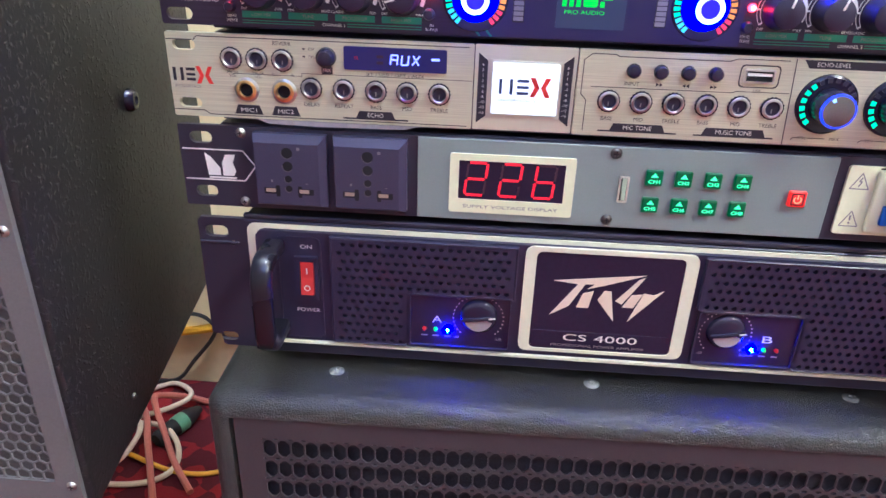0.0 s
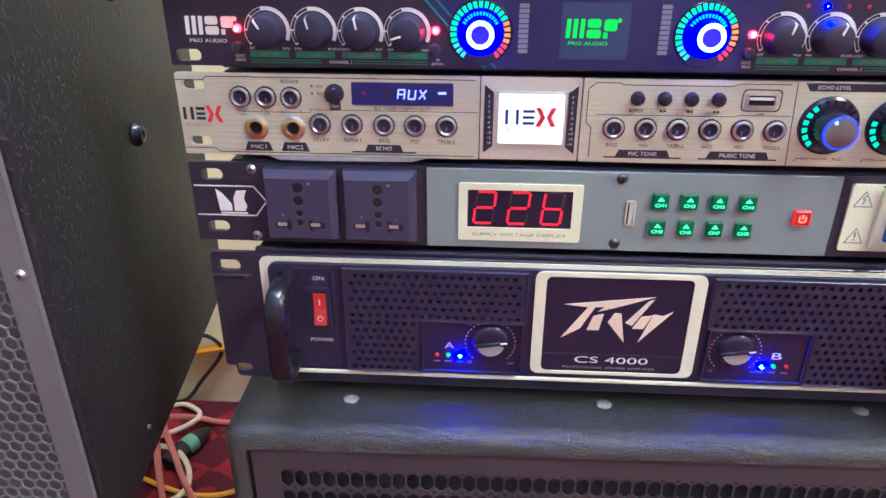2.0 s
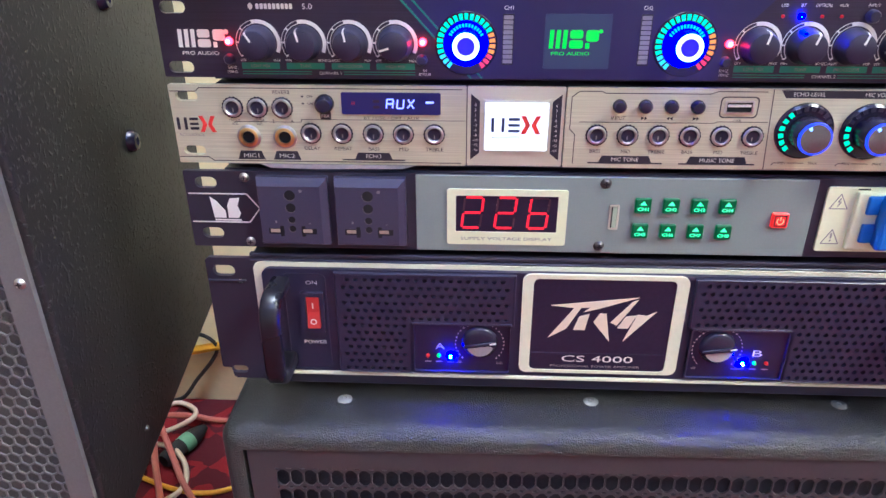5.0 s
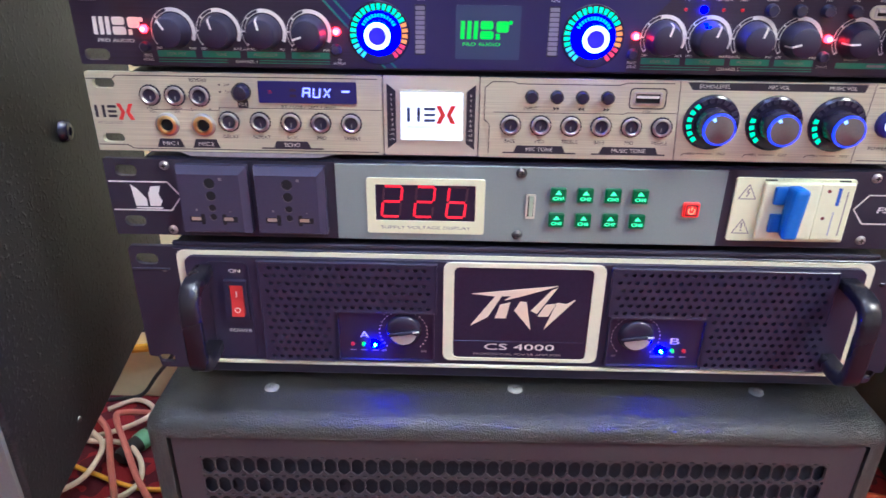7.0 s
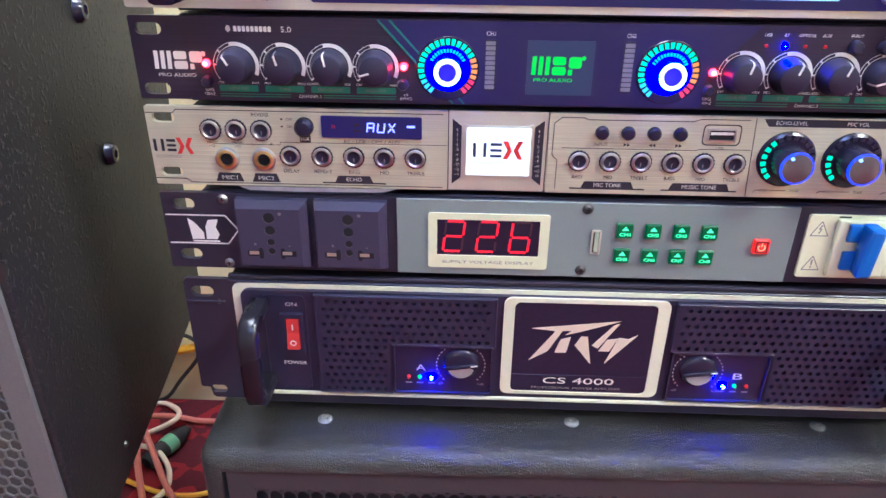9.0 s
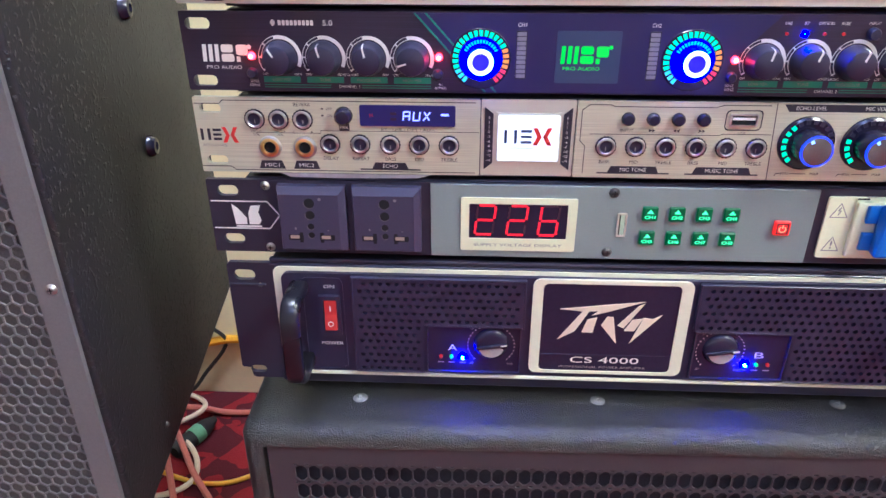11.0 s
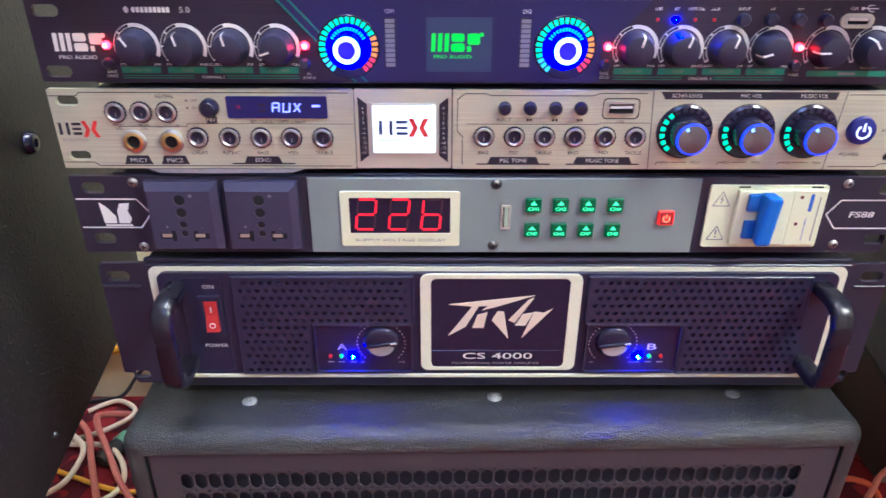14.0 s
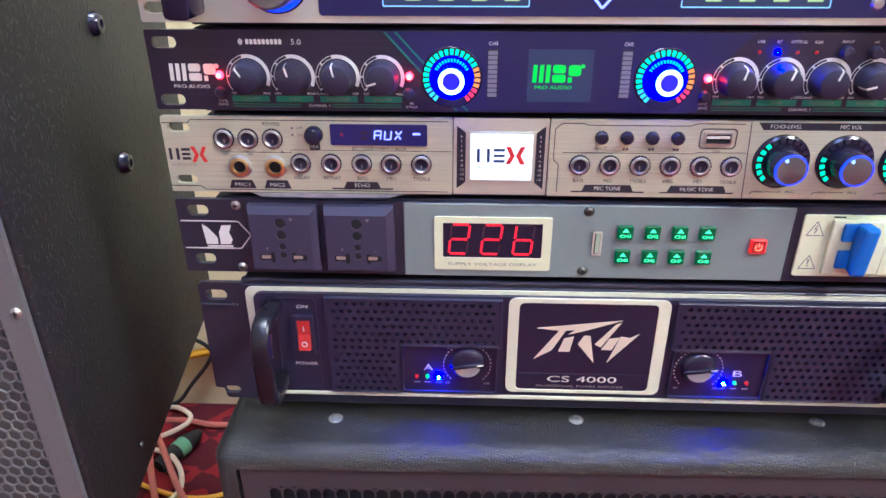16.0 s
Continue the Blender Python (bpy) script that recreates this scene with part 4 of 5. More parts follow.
    bars(194, 611, 1.2, 28, -4.05, c, INKG)
    for z, kind in ((622.5, 0), (600.5, 1)):
        x = 137.6
        part("warning_triangle", path([(x - 5, z - 4), (x + 5, z - 4), (x, z + 5), (x - 5, z - 4)], 0.5, -1.75, -1.6), INKG, c)
        if kind:
            b = line((x, z - 0.6), (x, z + 2.6), 0.9, -1.75, -1.6)
            part("exclamation_mark", plate(circle(x, z - 2.1, 0.55, 8), -1.75, -1.6, bm=b), INKG, c)
        else:
            part("lightning_mark", path([(x + 0.6, z + 2.6), (x - 0.8, z + 0.2), (x + 0.8, z + 0.2), (x - 0.6, z - 2.6)], 0.6, -1.75, -1.6), INKG, c)


power_sequencer()


def trim_knob(cx, cz, y, t, r=6.2):
    k = part("trim_knob", lathe(cx, cz, [(0.86 * r, y - 1.4), (r, y - 1.0), (r, y)], 36, knurl=0.5), GLOSSB, t, "small knurled black trim knob")
    part("collar", lathe(cx, cz, [(0.60 * r, y - 1.6), (0.68 * r, y - 2.2), (0.80 * r, y - 2.0), (0.86 * r, y - 1.3)], 24), CHROME, k, smooth=True)
    part("cup", lathe(cx, cz, [(0, y - 0.5), (0.5 * r, y - 0.6), (0.62 * r, y - 1.7)], 20), SATINB, k, smooth=True)
    part("pointer", plate([(cx - 0.3, cz - 2.6), (cx + 0.3, cz - 2.6), (cx + 0.3, cz - 0.4), (cx - 0.3, cz - 0.4)], y - 0.75, y - 0.5), INKG, k)


def big_knob(cx, cz, y, t, lit):
    """A volume knob with a ring of green ticks, a blue light ring and a turned metal cap."""
    k = part("volume_knob", lathe(cx, cz, [(11.5, y - 2.2), (14.2, y - 2.6), (15.4, y - 1.6), (15.7, y)], 40), GLOSSB, t, "volume knob with green ticks and blue ring", smooth=True)
    part("dish", lathe(cx, cz, [(0, y - 1.6), (11.6, y - 2.2)], 32), GLOSSB, k)
    for i in range(15):
        a = 225 - i * 18
        m = L_TEAL if i < lit else SATINB
        part("tick", arc(cx, cz, 11.7, 14.2, a - 5, a + 5, y - 3.0, y - 2.4, 2), m, k)
    part("barrel", lathe(cx, cz, [(8.6, y - 15), (9.0, y - 14), (9.6, y - 2)], 36), GLOSSB, k, smooth=True)
    part("light_ring", lathe(cx, cz, [(7.9, y - 15.6), (8.7, y - 15.5), (8.9, y - 14.6)], 36), L_KBLUE, k, "blue lit ring", smooth=True)
    spun("cap", lathe(cx, cz, [(0, y - 15.3), (7.4, y - 15.6), (7.9, y - 15.5)], 36), TURNED, k, (cx, y - 15.3, cz), "turned metal cap")
    part("pointer", arc(cx, cz, 5.6, 7.4, 116, 130, y - 15.9, y - 15.5, 2), glow("blue_white_pointer", (0.3, 0.5, 1.0), 3) if lit == 6 else bpy.data.materials["blue_white_pointer"], k)


def karaoke_mixer():
    t = thing("audio_mixer", (0, 0, 637), "silver brushed-aluminium karaoke mixer with lit white screen", "audio mixer")
    zs = ((679.7, 648.3))
    z0, z1 = 640.8, 686.2
    part("left_faceplate", plate(rrect(-W2, -75.4, z0, z1, 1), 0, 3, [slot(-231.5, z, 12.5, 5.4) for z in zs]), ALU, t, "brushed silver faceplate")
    part("right_faceplate", plate(rrect(-20.6, W2, z0, z1, 1), 0, 3, [slot(231.5, z, 12.5, 5.4) for z in zs]), ALU, t, "brushed silver faceplate")
    rack_body(t, 639, 686.5, 3, 240, 216)
    feet(t, 636.6, 639.5, (-190, 190), 30)
    y = -0.12
    # middle bezel and screen
    m = part("screen_bezel", plate(rrect(-74.8, -21.2, z0, z1, 0.8), 1, 3.2), ALUP, t, "plain silver bezel round the screen")
    part("bezel_frame", plate([(-66.5, 648), (-64, 648.8), (-31.5, 648.8), (-29, 648), (-29, 679.5), (-31.5, 678.6), (-64.5, 678.6), (-66.5, 679.5)], 0.2, 1.2, [rrect(-65, -30.2, 650.5, 677.4, 0.5, 1)]), ALUP, m)
    sc = part("screen", plate(rrect(-65.1, -30.1, 650.4, 677.5, 0.5, 1), -0.6, 1), L_SCR, m, "lit white screen with a dark and red emblem")
    for x0, x1, q0, q1 in ((-61.5, -59.8, 661, 669.2), (-55.8, -54.1, 661, 669.2), (-52, -45.6, 667.6, 669.2), (-52, -45.6, 664.3, 665.8), (-52, -45.6, 661, 662.6)):
        part("emblem_bar", plate(rrect(x0, x1, q0, q1, 0.2, 1), -0.75, -0.6), NAVY, sc)
    for k in (-1, 1):
        part("emblem_stroke", plate([(-39.6 + k * p, q) for p, q in ((5.6, 660), (2.8, 660), (0.3, 665), (2.8, 670.4), (5.6, 670.4), (3.0, 665.2))], -0.75, -0.6), INKR, sc)
    lettering("ACOUSTICS", -51.4, 658, 1.7, -0.75, sc, INKG, 20)
    for x, s in ((-70.3, 1), (-25.7, -1)):
        strip = part("scale_strip", plate([(x - 2.6 * s, 644.5), (x - 2.6 * s, 682), (x + 2.4 * s, 678), (x + 2.4 * s, 648.5)], 0.6, 1), INKB, m, "black level scale")
        for i, w in enumerate(("6", "3", "1", "0", "-3", "-6", "-8", "-10", "-12", "-16")):
            lettering(w, x, 676 - i * 2.85, 1.5, 0.5, strip, INKW)
    # emblem on the ear
    for x0, x1, q0, q1 in ((-239.4, -237.7, 660.4, 667.4), (-235.2, -233.5, 660.4, 667.4), (-232, -227, 665.9, 667.4), (-232, -227, 663.1, 664.5), (-232, -227, 660.4, 661.9)):
        part("emblem_bar", plate(rrect(x0, x1, q0, q1, 0.2, 1), y, 0), INKB, t)
    for k in (-1, 1):
        part("emblem_stroke", plate([(-221.9 + k * p, q) for p, q in ((4.7, 659), (2.3, 659), (0.25, 663.4), (2.3, 668.4), (4.7, 668.4), (2.5, 663.6))], y, 0), INKR, t, "red emblem stroke")
    lettering("ACOUSTICS", -232, 657.4, 1.5, y, t, INKG, 14.5)
    # controls of the left half
    for x in (-206, -192, -178):
        trim_knob(x, 673.6, 0, t)
    for x, w in ((-163, "DELAY"), (-145.2, "REPEAT"), (-127.6, "BASS"), (-110.6, "MID"), (-93.2, "TREBLE")):
        trim_knob(x, 659.2, 0, t)
        lettering(w, x, 650.3, 2.1, y, t, INKB)
    lettering("REVERB", -178, 682.3, 2.0, y, t, INKB)
    lettering("MIC1/3", -206, 666.2, 1.4, y, t, INKB)
    lettering("VOL", -206, 664.2, 1.4, y, t, INKB)
    lettering("MIC2/4", -192, 666.2, 1.4, y, t, INKB)
    lettering("VOL", -192, 664.2, 1.4, y, t, INKB)
    lettering("L", -183.5, 665.8, 1.7, y, t, INKB)
    lettering("R", -173, 665.8, 1.7, y, t, INKB)
    for x, w in ((-198.8, "MIC1"), (-178, "MIC2")):
        j = part("jack_socket", lathe(x, 656.8, [(3.4, -1.2), (4.0, -2.4), (5.4, -2.2), (6.3, -0.8), (6.5, 0)], 28), BRASS, t, "gold jack socket", smooth=True)
        part("jack_rim", lathe(x, 656.8, [(5.6, -1.9), (6.5, -1.4), (6.8, 0)], 28), CHROME, j, smooth=True)
        part("bore", lathe(x, 656.8, [(0, -0.2), (3.4, -0.3), (3.5, -1.4)], 20), DARK, j)
        lab = part("name_tab", plate([(x - 8, 643.2), (x + 8, 643.2), (x + 6, 648.4), (x - 6, 648.4)], y, 0), INKB, t)
        lettering(w, x, 645.6, 2.3, y - 0.08, lab, INKW, 8.8)
    for x, w, a, b in ((-128, "ECHO", 18, 9), (14.2, "MIC TONE", 21, 13), (65.2, "MUSIC TONE", 21, 15)):
        lab = part("name_tab", plate([(x - b - 2, 643.6), (x + b + 2, 643.6), (x + b, 648), (x - b, 648)], y, 0), INKB, t)
        part("tab_line", plate(rrect(x - a, x + a, 643.3, 644.1, 0.2, 1), y - 0.02, 0), INKB, lab)
        lettering(w, x, 645.9, 2.3, y - 0.08, lab, INKW)
    part("push_button", lathe(-154, 676.2, [(0, -6), (3.6, -5.6), (5.0, -4), (5.3, 0)], 24), GLOSSB, t, "round gloss black push button", smooth=True)
    lab = part("name_tab", plate(rrect(-157, -151, 667.2, 671.4, 0.4, 1), y, 0), INKB, t)
    lettering("FBX", -154, 669.2, 1.9, y - 0.08, lab, INKW)
    for z, w in ((680, "OFF"), (676, "ON")):
        lettering(w, -162.2, z, 1.4, y, t, INKB)
        bars(-166.3, z, 1.8, 0.9, y, t, INKB)
    d = part("display_window", plate(rrect(-144.6, -89.6, 670.4, 682.6, 0.6, 1), -0.9, 0), L_WIN, t, "dark display window with a blue veil glow and blue-white characters")
    lettering("IR", -137.8, 676.7, 1.9, -1.0, d, L_DRED)
    for x, strokes in ((-117.6, (((-1, -1), (-1, 1)), ((-1, 1), (1, 1)), ((1, 1), (1, -1)), ((-1, 0), (1, 0)))),
                       (-111.8, (((-1, 1), (-1, -1)), ((-1, -1), (1, -1)), ((1, -1), (1, 1)))),
                       (-106.0, (((-1, 1), (-0.1, 0.1)), ((1, 1), (0.1, 0.1)), ((-1, -1), (-0.1, -0.1)), ((1, -1), (0.1, -0.1))))):
        b = None
        for (ax, az), (bx, bz) in strokes:
            b = line((x + 1.75 * ax + 0.3 * az, 676.5 + 2.45 * az), (x + 1.75 * bx + 0.3 * bz, 676.5 + 2.45 * bz), 0.85, -1.02, -0.9, b)
        part("segment_letter", b, L_TXT, d, "lit blue-white segment letter")
    bars(-125.2, 677.8, 4.2, 1.6, -1.0, d, L_OFF)
    bars(-125.2, 674.6, 4.2, 1.6, -1.0, d, L_OFF)
    bars(-95.6, 677.4, 5.0, 1.3, -1.0, d, L_TXT)
    lettering("BT / USB / OPT / AUX", -117, 668.2, 1.7, y, t, INKB, 31)
    part("panel_line", path([(-206, 665.4), (-168, 665.4), (-168, 667), (-158.5, 667), (-76, 667)], 0.3, y, 0), INKB, t)
    part("panel_line", path([(-241, 682.4), (-226, 682.4), (-224, 684.4), (-78, 684.4)], 0.45, y, 0), INKB, t)
    part("panel_line", path([(-241, 644.4), (-224, 644.4), (-221, 642.3), (-78, 642.3)], 0.45, y, 0), INKB, t)
    # controls of the right half
    for x, w in ((8, "INPUT"), (22, None), (36, None), (50, None)):
        part("push_button", lathe(x, 676.3, [(0, -4), (2.8, -3.7), (3.6, -2.6), (3.8, 0)], 20), GLOSSB, t, "round gloss black push button", smooth=True)
        if w:
            lettering(w, x, 669.6, 1.9, y, t, INKB)
    for x, s in ((22, 1), (36, -1), (50, 1)):
        b = plate([(x - 1.6 * s, 670.6), (x - 1.6 * s, 668.6), (x + 0.2 * s, 669.6)], y, 0)
        b = plate([(x + 0.3 * s, 670.6), (x + 0.3 * s, 668.6), (x + 1.9 * s, 669.6)], y, 0, bm=b)
        part("transport_mark", b, INKB, t)
    part("usb_outline", plate(rrect(62, 82.5, 670.2, 682, 2.2, 2), y, 0, [rrect(62.6, 81.9, 670.8, 681.4, 2, 2)]), INKB, t)
    usb_port(72.2, 676.2, 15.5, 7.2, 0, t)
    lettering("USB", 72.5, 668.6, 1.7, y, t, INKB)
    for x, w in ((-3, "BASS"), (14, "MID"), (31, "TREBLE"), (48, "BASS"), (65, "MID"), (82, "TREBLE")):
        trim_knob(x, 660, 0, t)
        lettering(w, x, 650.6, 2.0, y, t, INKB)
    part("panel_line", path([(-15, 643.2), (-15, 660), (-18, 663), (-18, 681), (-14, 684.2), (-2, 684.2), (0, 683.2), (56, 683.2), (60, 684.6), (86, 684.6)], 0.45, y, 0), INKB, t)
    part("panel_line", path([(-13, 667.2), (60, 667.2), (62, 668), (89, 668)], 0.35, y, 0), INKB, t)
    part("panel_line", path([(89, 686), (91.5, 641)], 0.45, y, 0), INKB, t)
    part("panel_line", path([(195.5, 686), (192.5, 641)], 0.35, y, 0), INKB, t)
    tab = part("name_tab", plate([(93, 685.6), (191, 685.6), (190, 681.4), (96, 681.4)], y, 0), INKB, t)
    for x, w, lit in ((109, "ECHO-LEVEL", 6), (144, "MIC VOL", 4), (178.8, "MUSIC VOL", 4)):
        lettering(w, x - 1, 683.5, 2.1, y - 0.08, tab, INKW)
        big_knob(x, 663.4, 0, t, lit)
        part("panel_line", path([(x - 13.5, 643.6), (x - 12.5, 645), (x - 9, 645)], 0.35, y, 0), INKB, t)
        lettering("MIN", x - 8, 645, 1.6, y, t, INKB)
        part("panel_line", path([(x - 5, 645), (x + 4, 645)], 0.35, y, 0), INKB, t)
        lettering("MAX", x + 9, 645, 1.6, y, t, INKB)
    pb = part("power_button", lathe(208.2, 664.2, [(0, -3.2), (6.2, -3.2), (7.6, -2.4), (8.2, 0)], 32), surface("dark_blue_lit_button", (0.02, 0.025, 0.22), 0.3), t, "round dark blue power button", smooth=True)
    pm = arc(208.2, 664, 3.2, 4.1, 125, 415, -3.45, -3.2, 18)
    pm = line((208.2, 664.4), (208.2, 669), 0.9, -3.5, -3.2, pm)
    part("power_mark", pm, L_WHITE, pb)
    lettering("POWER", 205.5, 650, 2.0, y, t, INKB, 11)
    lettering("FX60PLUS", 228, 664, 1.9, y, t, INKB, 15)
    part("panel_line", path([(197, 684.2), (222, 684.2), (225, 682), (241, 682)], 0.45, y, 0), INKB, t)
    part("panel_line", path([(195, 642.6), (222, 642.6), (225, 644.4), (241, 644.4)], 0.45, y, 0), INKB, t)


karaoke_mixer()
film = plate([(-194, 641), (-188, 638.6), (-160, 638.2), (-112, 638.8), (-104, 641)], -1.4, -1.2)
solid("protective_film", film, FILM, "loose clear protective film hanging under the mixer", "plastic film")


def rotary(cx, cz, y, t, angle, name="rotary_knob"):
    """A black dome knob inside a printed silver arc; angle of the pointer in degrees."""
    sc = part("dial_scale", arc(cx, cz, 10.2, 12.2, -25, 100, y - 0.12, y, 12), INKW, t, "printed silver scale")
    ring = arc(cx, cz, 11.9, 12.2, 100, 215, y - 0.12, y, 10)
    ring = arc(cx, cz, 10.2, 10.5, 100, 215, y - 0.12, y, 10, ring)
    for a in (100, 138, 176, 213):
        ring = arc(cx, cz, 10.2, 12.2, a, a + 4, y - 0.13, y, 1, ring)
    part("dial_outline", ring, INKW, sc)
    k = part(name, lathe(cx, cz, [(0, -10.4 + y), (6.4, -10.3 + y), (7.5, -9.7 + y), (8.0, -8.2 + y), (8.5, -3 + y), (9.3, -1.6 + y), (9.5, y)], 30), SATINB, t, "black dome knob with white pointer", smooth=True)
    c, s = math.cos(radians(angle)), math.sin(radians(angle))
    part("pointer", line((cx + 2.5 * c, cz + 2.5 * s), (cx + 7.6 * c, cz + 7.6 * s), 1.0, y - 10.65, y - 10.2), INKW, k)
    b = bmesh.new()
    n = Vector((-s, 0, c)) * 0.5
    pts = [(7.4, -9.9), (8.2, -8), (8.5, -3.2)]
    L = [Vector((cx + (r + 0.12) * c, y + d, cz + (r + 0.12) * s)) for r, d in pts]
    for p, q in zip(L, L[1:]):
        b.faces.new([b.verts.new(v) for v in (p + n, p - n, q - n, q + n)])
    part("pointer_side", b, INKW, k)


def led_ring(cx, cz, y, t):
    base = part("ring_dial", lathe(cx, cz, [(0, y - 0.5), (16.2, y - 0.5), (16.6, y)], 40), GLOSSB, t, "round level dial with a ring of coloured lights")
    part("blue_disc", lathe(cx, cz, [(8.0, y - 0.9), (11.4, y - 0.9), (11.6, y - 0.4)], 36), L_RBLUE, base, "blue lit disc")
    n = 25
    for i in range(n):
        a = 232 - i * (284 / (n - 1))
        m = L_CYAN if i < 3 else L_TEAL if i < 18 else L_ORNG if i < 22 else L_RTICK
        part("tick", arc(cx, cz, 12.4, 15.4, a - 3.7, a + 3.7, y - 0.9, y - 0.4, 2), m, base)
    # Glowing marks stand in for the ticks' reflection on the knob skirt.
    for i in range(13):
        a = 150 - i * 10
        part("tick_reflection", arc(cx, cz, 8.6, 10.4, a - 3, a + 3, y - 1.2, y - 0.8, 1), L_CYAN, base)
    k = part("dial_knob", lathe(cx, cz, [(7.0, y - 9.5), (7.3, y - 8), (8.0, y - 0.9)], 36), L_RBLUE, base, "blue lit knob with white ring", smooth=True)
    part("white_ring", lathe(cx, cz, [(4.6, y - 9.6), (5.2, y - 10), (6.6, y - 10), (7.1, y - 9.4)], 36), L_WHITE, k, "white lit ring", smooth=True)
    part("cap", lathe(cx, cz, [(0, y - 9.3), (4.6, y - 9.5)], 28), glow("deep_blue_cap", (0.03, 0.01, 1.0), 1.2) if "deep_blue_cap" not in bpy.data.materials else bpy.data.materials["deep_blue_cap"], k)


def emblem_shapes(x, z, k):
    """Plain slanted bars and blocks of the maker's mark, 26 by 9.5 mm."""
    bars_ = [[(x + k * a, z), (x + k * (a + 2.2), z), (x + k * (a + 2.6), z + 9.4 * k), (x + k * (a + 0.4), z + 9.4 * k)] for a in (0.0, 3.5, 7.0)]
    blocks = [rrect(x + k * 10.8, x + k * 17.6, z + k * 5.1, z + k * 9.4, 1.2 * k), rrect(x + k * 10.6, x + k * 17.8, z, z + k * 4.3, 1.2 * k),
              rrect(x + k * 19.2, x + k * 25.8, z + k * 3.6, z + k * 9.4, 1.4 * k), rrect(x + k * 19.0, x + k * 21.2, z, z + k * 2.9, 0.3 * k)]
    return bars_ + blocks


def preamplifier():
    t = thing("preamplifier", (0, 0, 687), "black rack preamplifier with knobs, red lights and blue dials", "preamplifier")
    z0, z1 = 690.2, 733.4
    holes = [slot(x, z, 14, 6.2) for x in (-231.5, 233) for z in (726.8, 695.6)]
    part("faceplate", plate(rrect(-W2, W2, z0, z1, 1.2), 0, 3, holes), surface("brushed_black_aluminium", (0.034, 0.026, 0.052), 0.32, 0.3, grain=260, vary=0.35, bump=0.08, bump_scale=500, stretch=(0.05, 1, 9)), t)
    rack_body(t, 688.5, 734, 3, 210, 216)
    feet(t, 686.4, 689.5, (-190, 190), 30)
    y = -0.12
    part("display_panel", plate([(-113, 733), (-74, 690.6), (58, 690.6), (58, 706), (66, 716), (82, 733)], -0.5, 0), L_ACRYL, t, "dark acrylic display panel with a blue glow for bloom")
    # emblem: plain white shapes
    for shape in emblem_shapes(-231, 706.2, 1.0):
        part("emblem_block", plate(shape, y, 0), INKW, t, "white emblem block")
    part("emblem_dot", plate(circle(-204.4, 714.4, 1.3, 12), y, 0), INKW, t)
    lettering("PRO AUDIO", -219.5, 703.2, 1.9, y, t, INKW, 20)
    bars(-177, 727.4, 20, 2.8, y, t, INKW, 9, 0.5)
    lettering("5.0", -159.5, 727.4, 2.8, y, t, INKW, 5.4)
    part("emblem_dot", plate(slot(-189.6, 727.4, 2.6, 3.4), y, 0), INKW, t)
    for x in (-203.2, -99, 61, 162.6):
        part("status_led", lathe(x, 709.6, [(0, -2.8), (1.3, -2.4), (2.0, -1.3), (2.1, 0)], 16), L_RED, t, "bright red light", smooth=True)
        part("led_core", lathe(x, 709.6, [(0, -3.1), (1.1, -3.0), (1.3, -2.4)], 12), L_RCORE, t)
        part("push_button", lathe(x - 0.6, 700.2, [(0, -3.4), (2.2, -3.2), (2.9, -2.2), (3.1, 0)], 18), SATINB, t, smooth=True)
    lettering("50HZ", -203.2, 695.6, 1.5, y, t, INKW)
    lettering("100HZ", -203.2, 693.4, 1.5, y, t, INKW)
    lettering("IN", -98, 694.6, 1.4, y, t, INKW)
    lettering("BYPASS", -98, 692.6, 1.4, y, t, INKW)
    lettering("50HZ", 60.5, 695.6, 1.5, y, t, INKW)
    lettering("100HZ", 60.5, 693.4, 1.5, y, t, INKW)
    lettering("PHASE", 163, 695, 1.4, y, t, INKW)
    names = (("LOW MIX", "OFF", "MAX"), ("TUNE", "MIN", "8KHZ"), ("PROCESSOR", "CLASSIC", "POP"), ("HIGH MIX", "OFF", "MAX"))
    for base, xs, angs, ch in ((0, (-187.4, -162.8, -138.2, -113.8), (122, 105, 102, 197), "CHANNEL 1"), (1, (75.9, 99.9, 123.9, 147.5), (76, 72, 72, 196), "CHANNEL 2")):
        for x, a, (w, l, r) in zip(xs, angs, names):
            rotary(x, 708.6, 0, t, a)
            tab = part("green_tab", plate(rrect(x - 10.4, x + 10.4, 694.9, 698.3, 0.2, 1), y, 0), INKT, t, "printed green name strip")
            lettering(w, x, 696.6, 1.7, y - 0.06, tab, INKG)
            lettering(l, x - 9, 699.6, 1.3, y, t, INKW)
            lettering(r, x + 9.4, 699.6, 1.3, y, t, INKW)
        for zz in (693.6, 692.3):
            part("green_line", plate(rrect(xs[0] - 10.4, xs[1] + 3, zz - 0.22, zz + 0.22, 0.05, 1), y, 0), INKT, t)
            part("green_line", plate(rrect(xs[2] - 4, xs[3] + 10.4, zz - 0.22, zz + 0.22, 0.05, 1), y, 0), INKT, t)
        lettering(ch, (xs[1] + xs[2]) / 2 + 1, 692.9, 1.6, y, t, INKW)
    for x, a in ((177.5, 183), (201.8, 128)):
        rotary(x, 708.6, 0, t, a)
        bars(x, 699.0, 8, 1.2, y, t, INKG)
    tab = part("green_tab", plate(rrect(170, 213, 694.2, 697.2, 0.2, 1), y, 0), INKT, t, "printed green name strip")
    bars(191.5, 695.7, 10, 1.4, y - 0.05, tab, INKG)
    for k in (0, 4.2):
        part("green_stripe", path([(-112 + 1.4 * k, 733), (-73 + 1.4 * k, 690.6)], 1.0, -0.62, -0.45), INKT, t, "printed green slanted stripe")
    led_ring(-76, 709, -0.5, t)
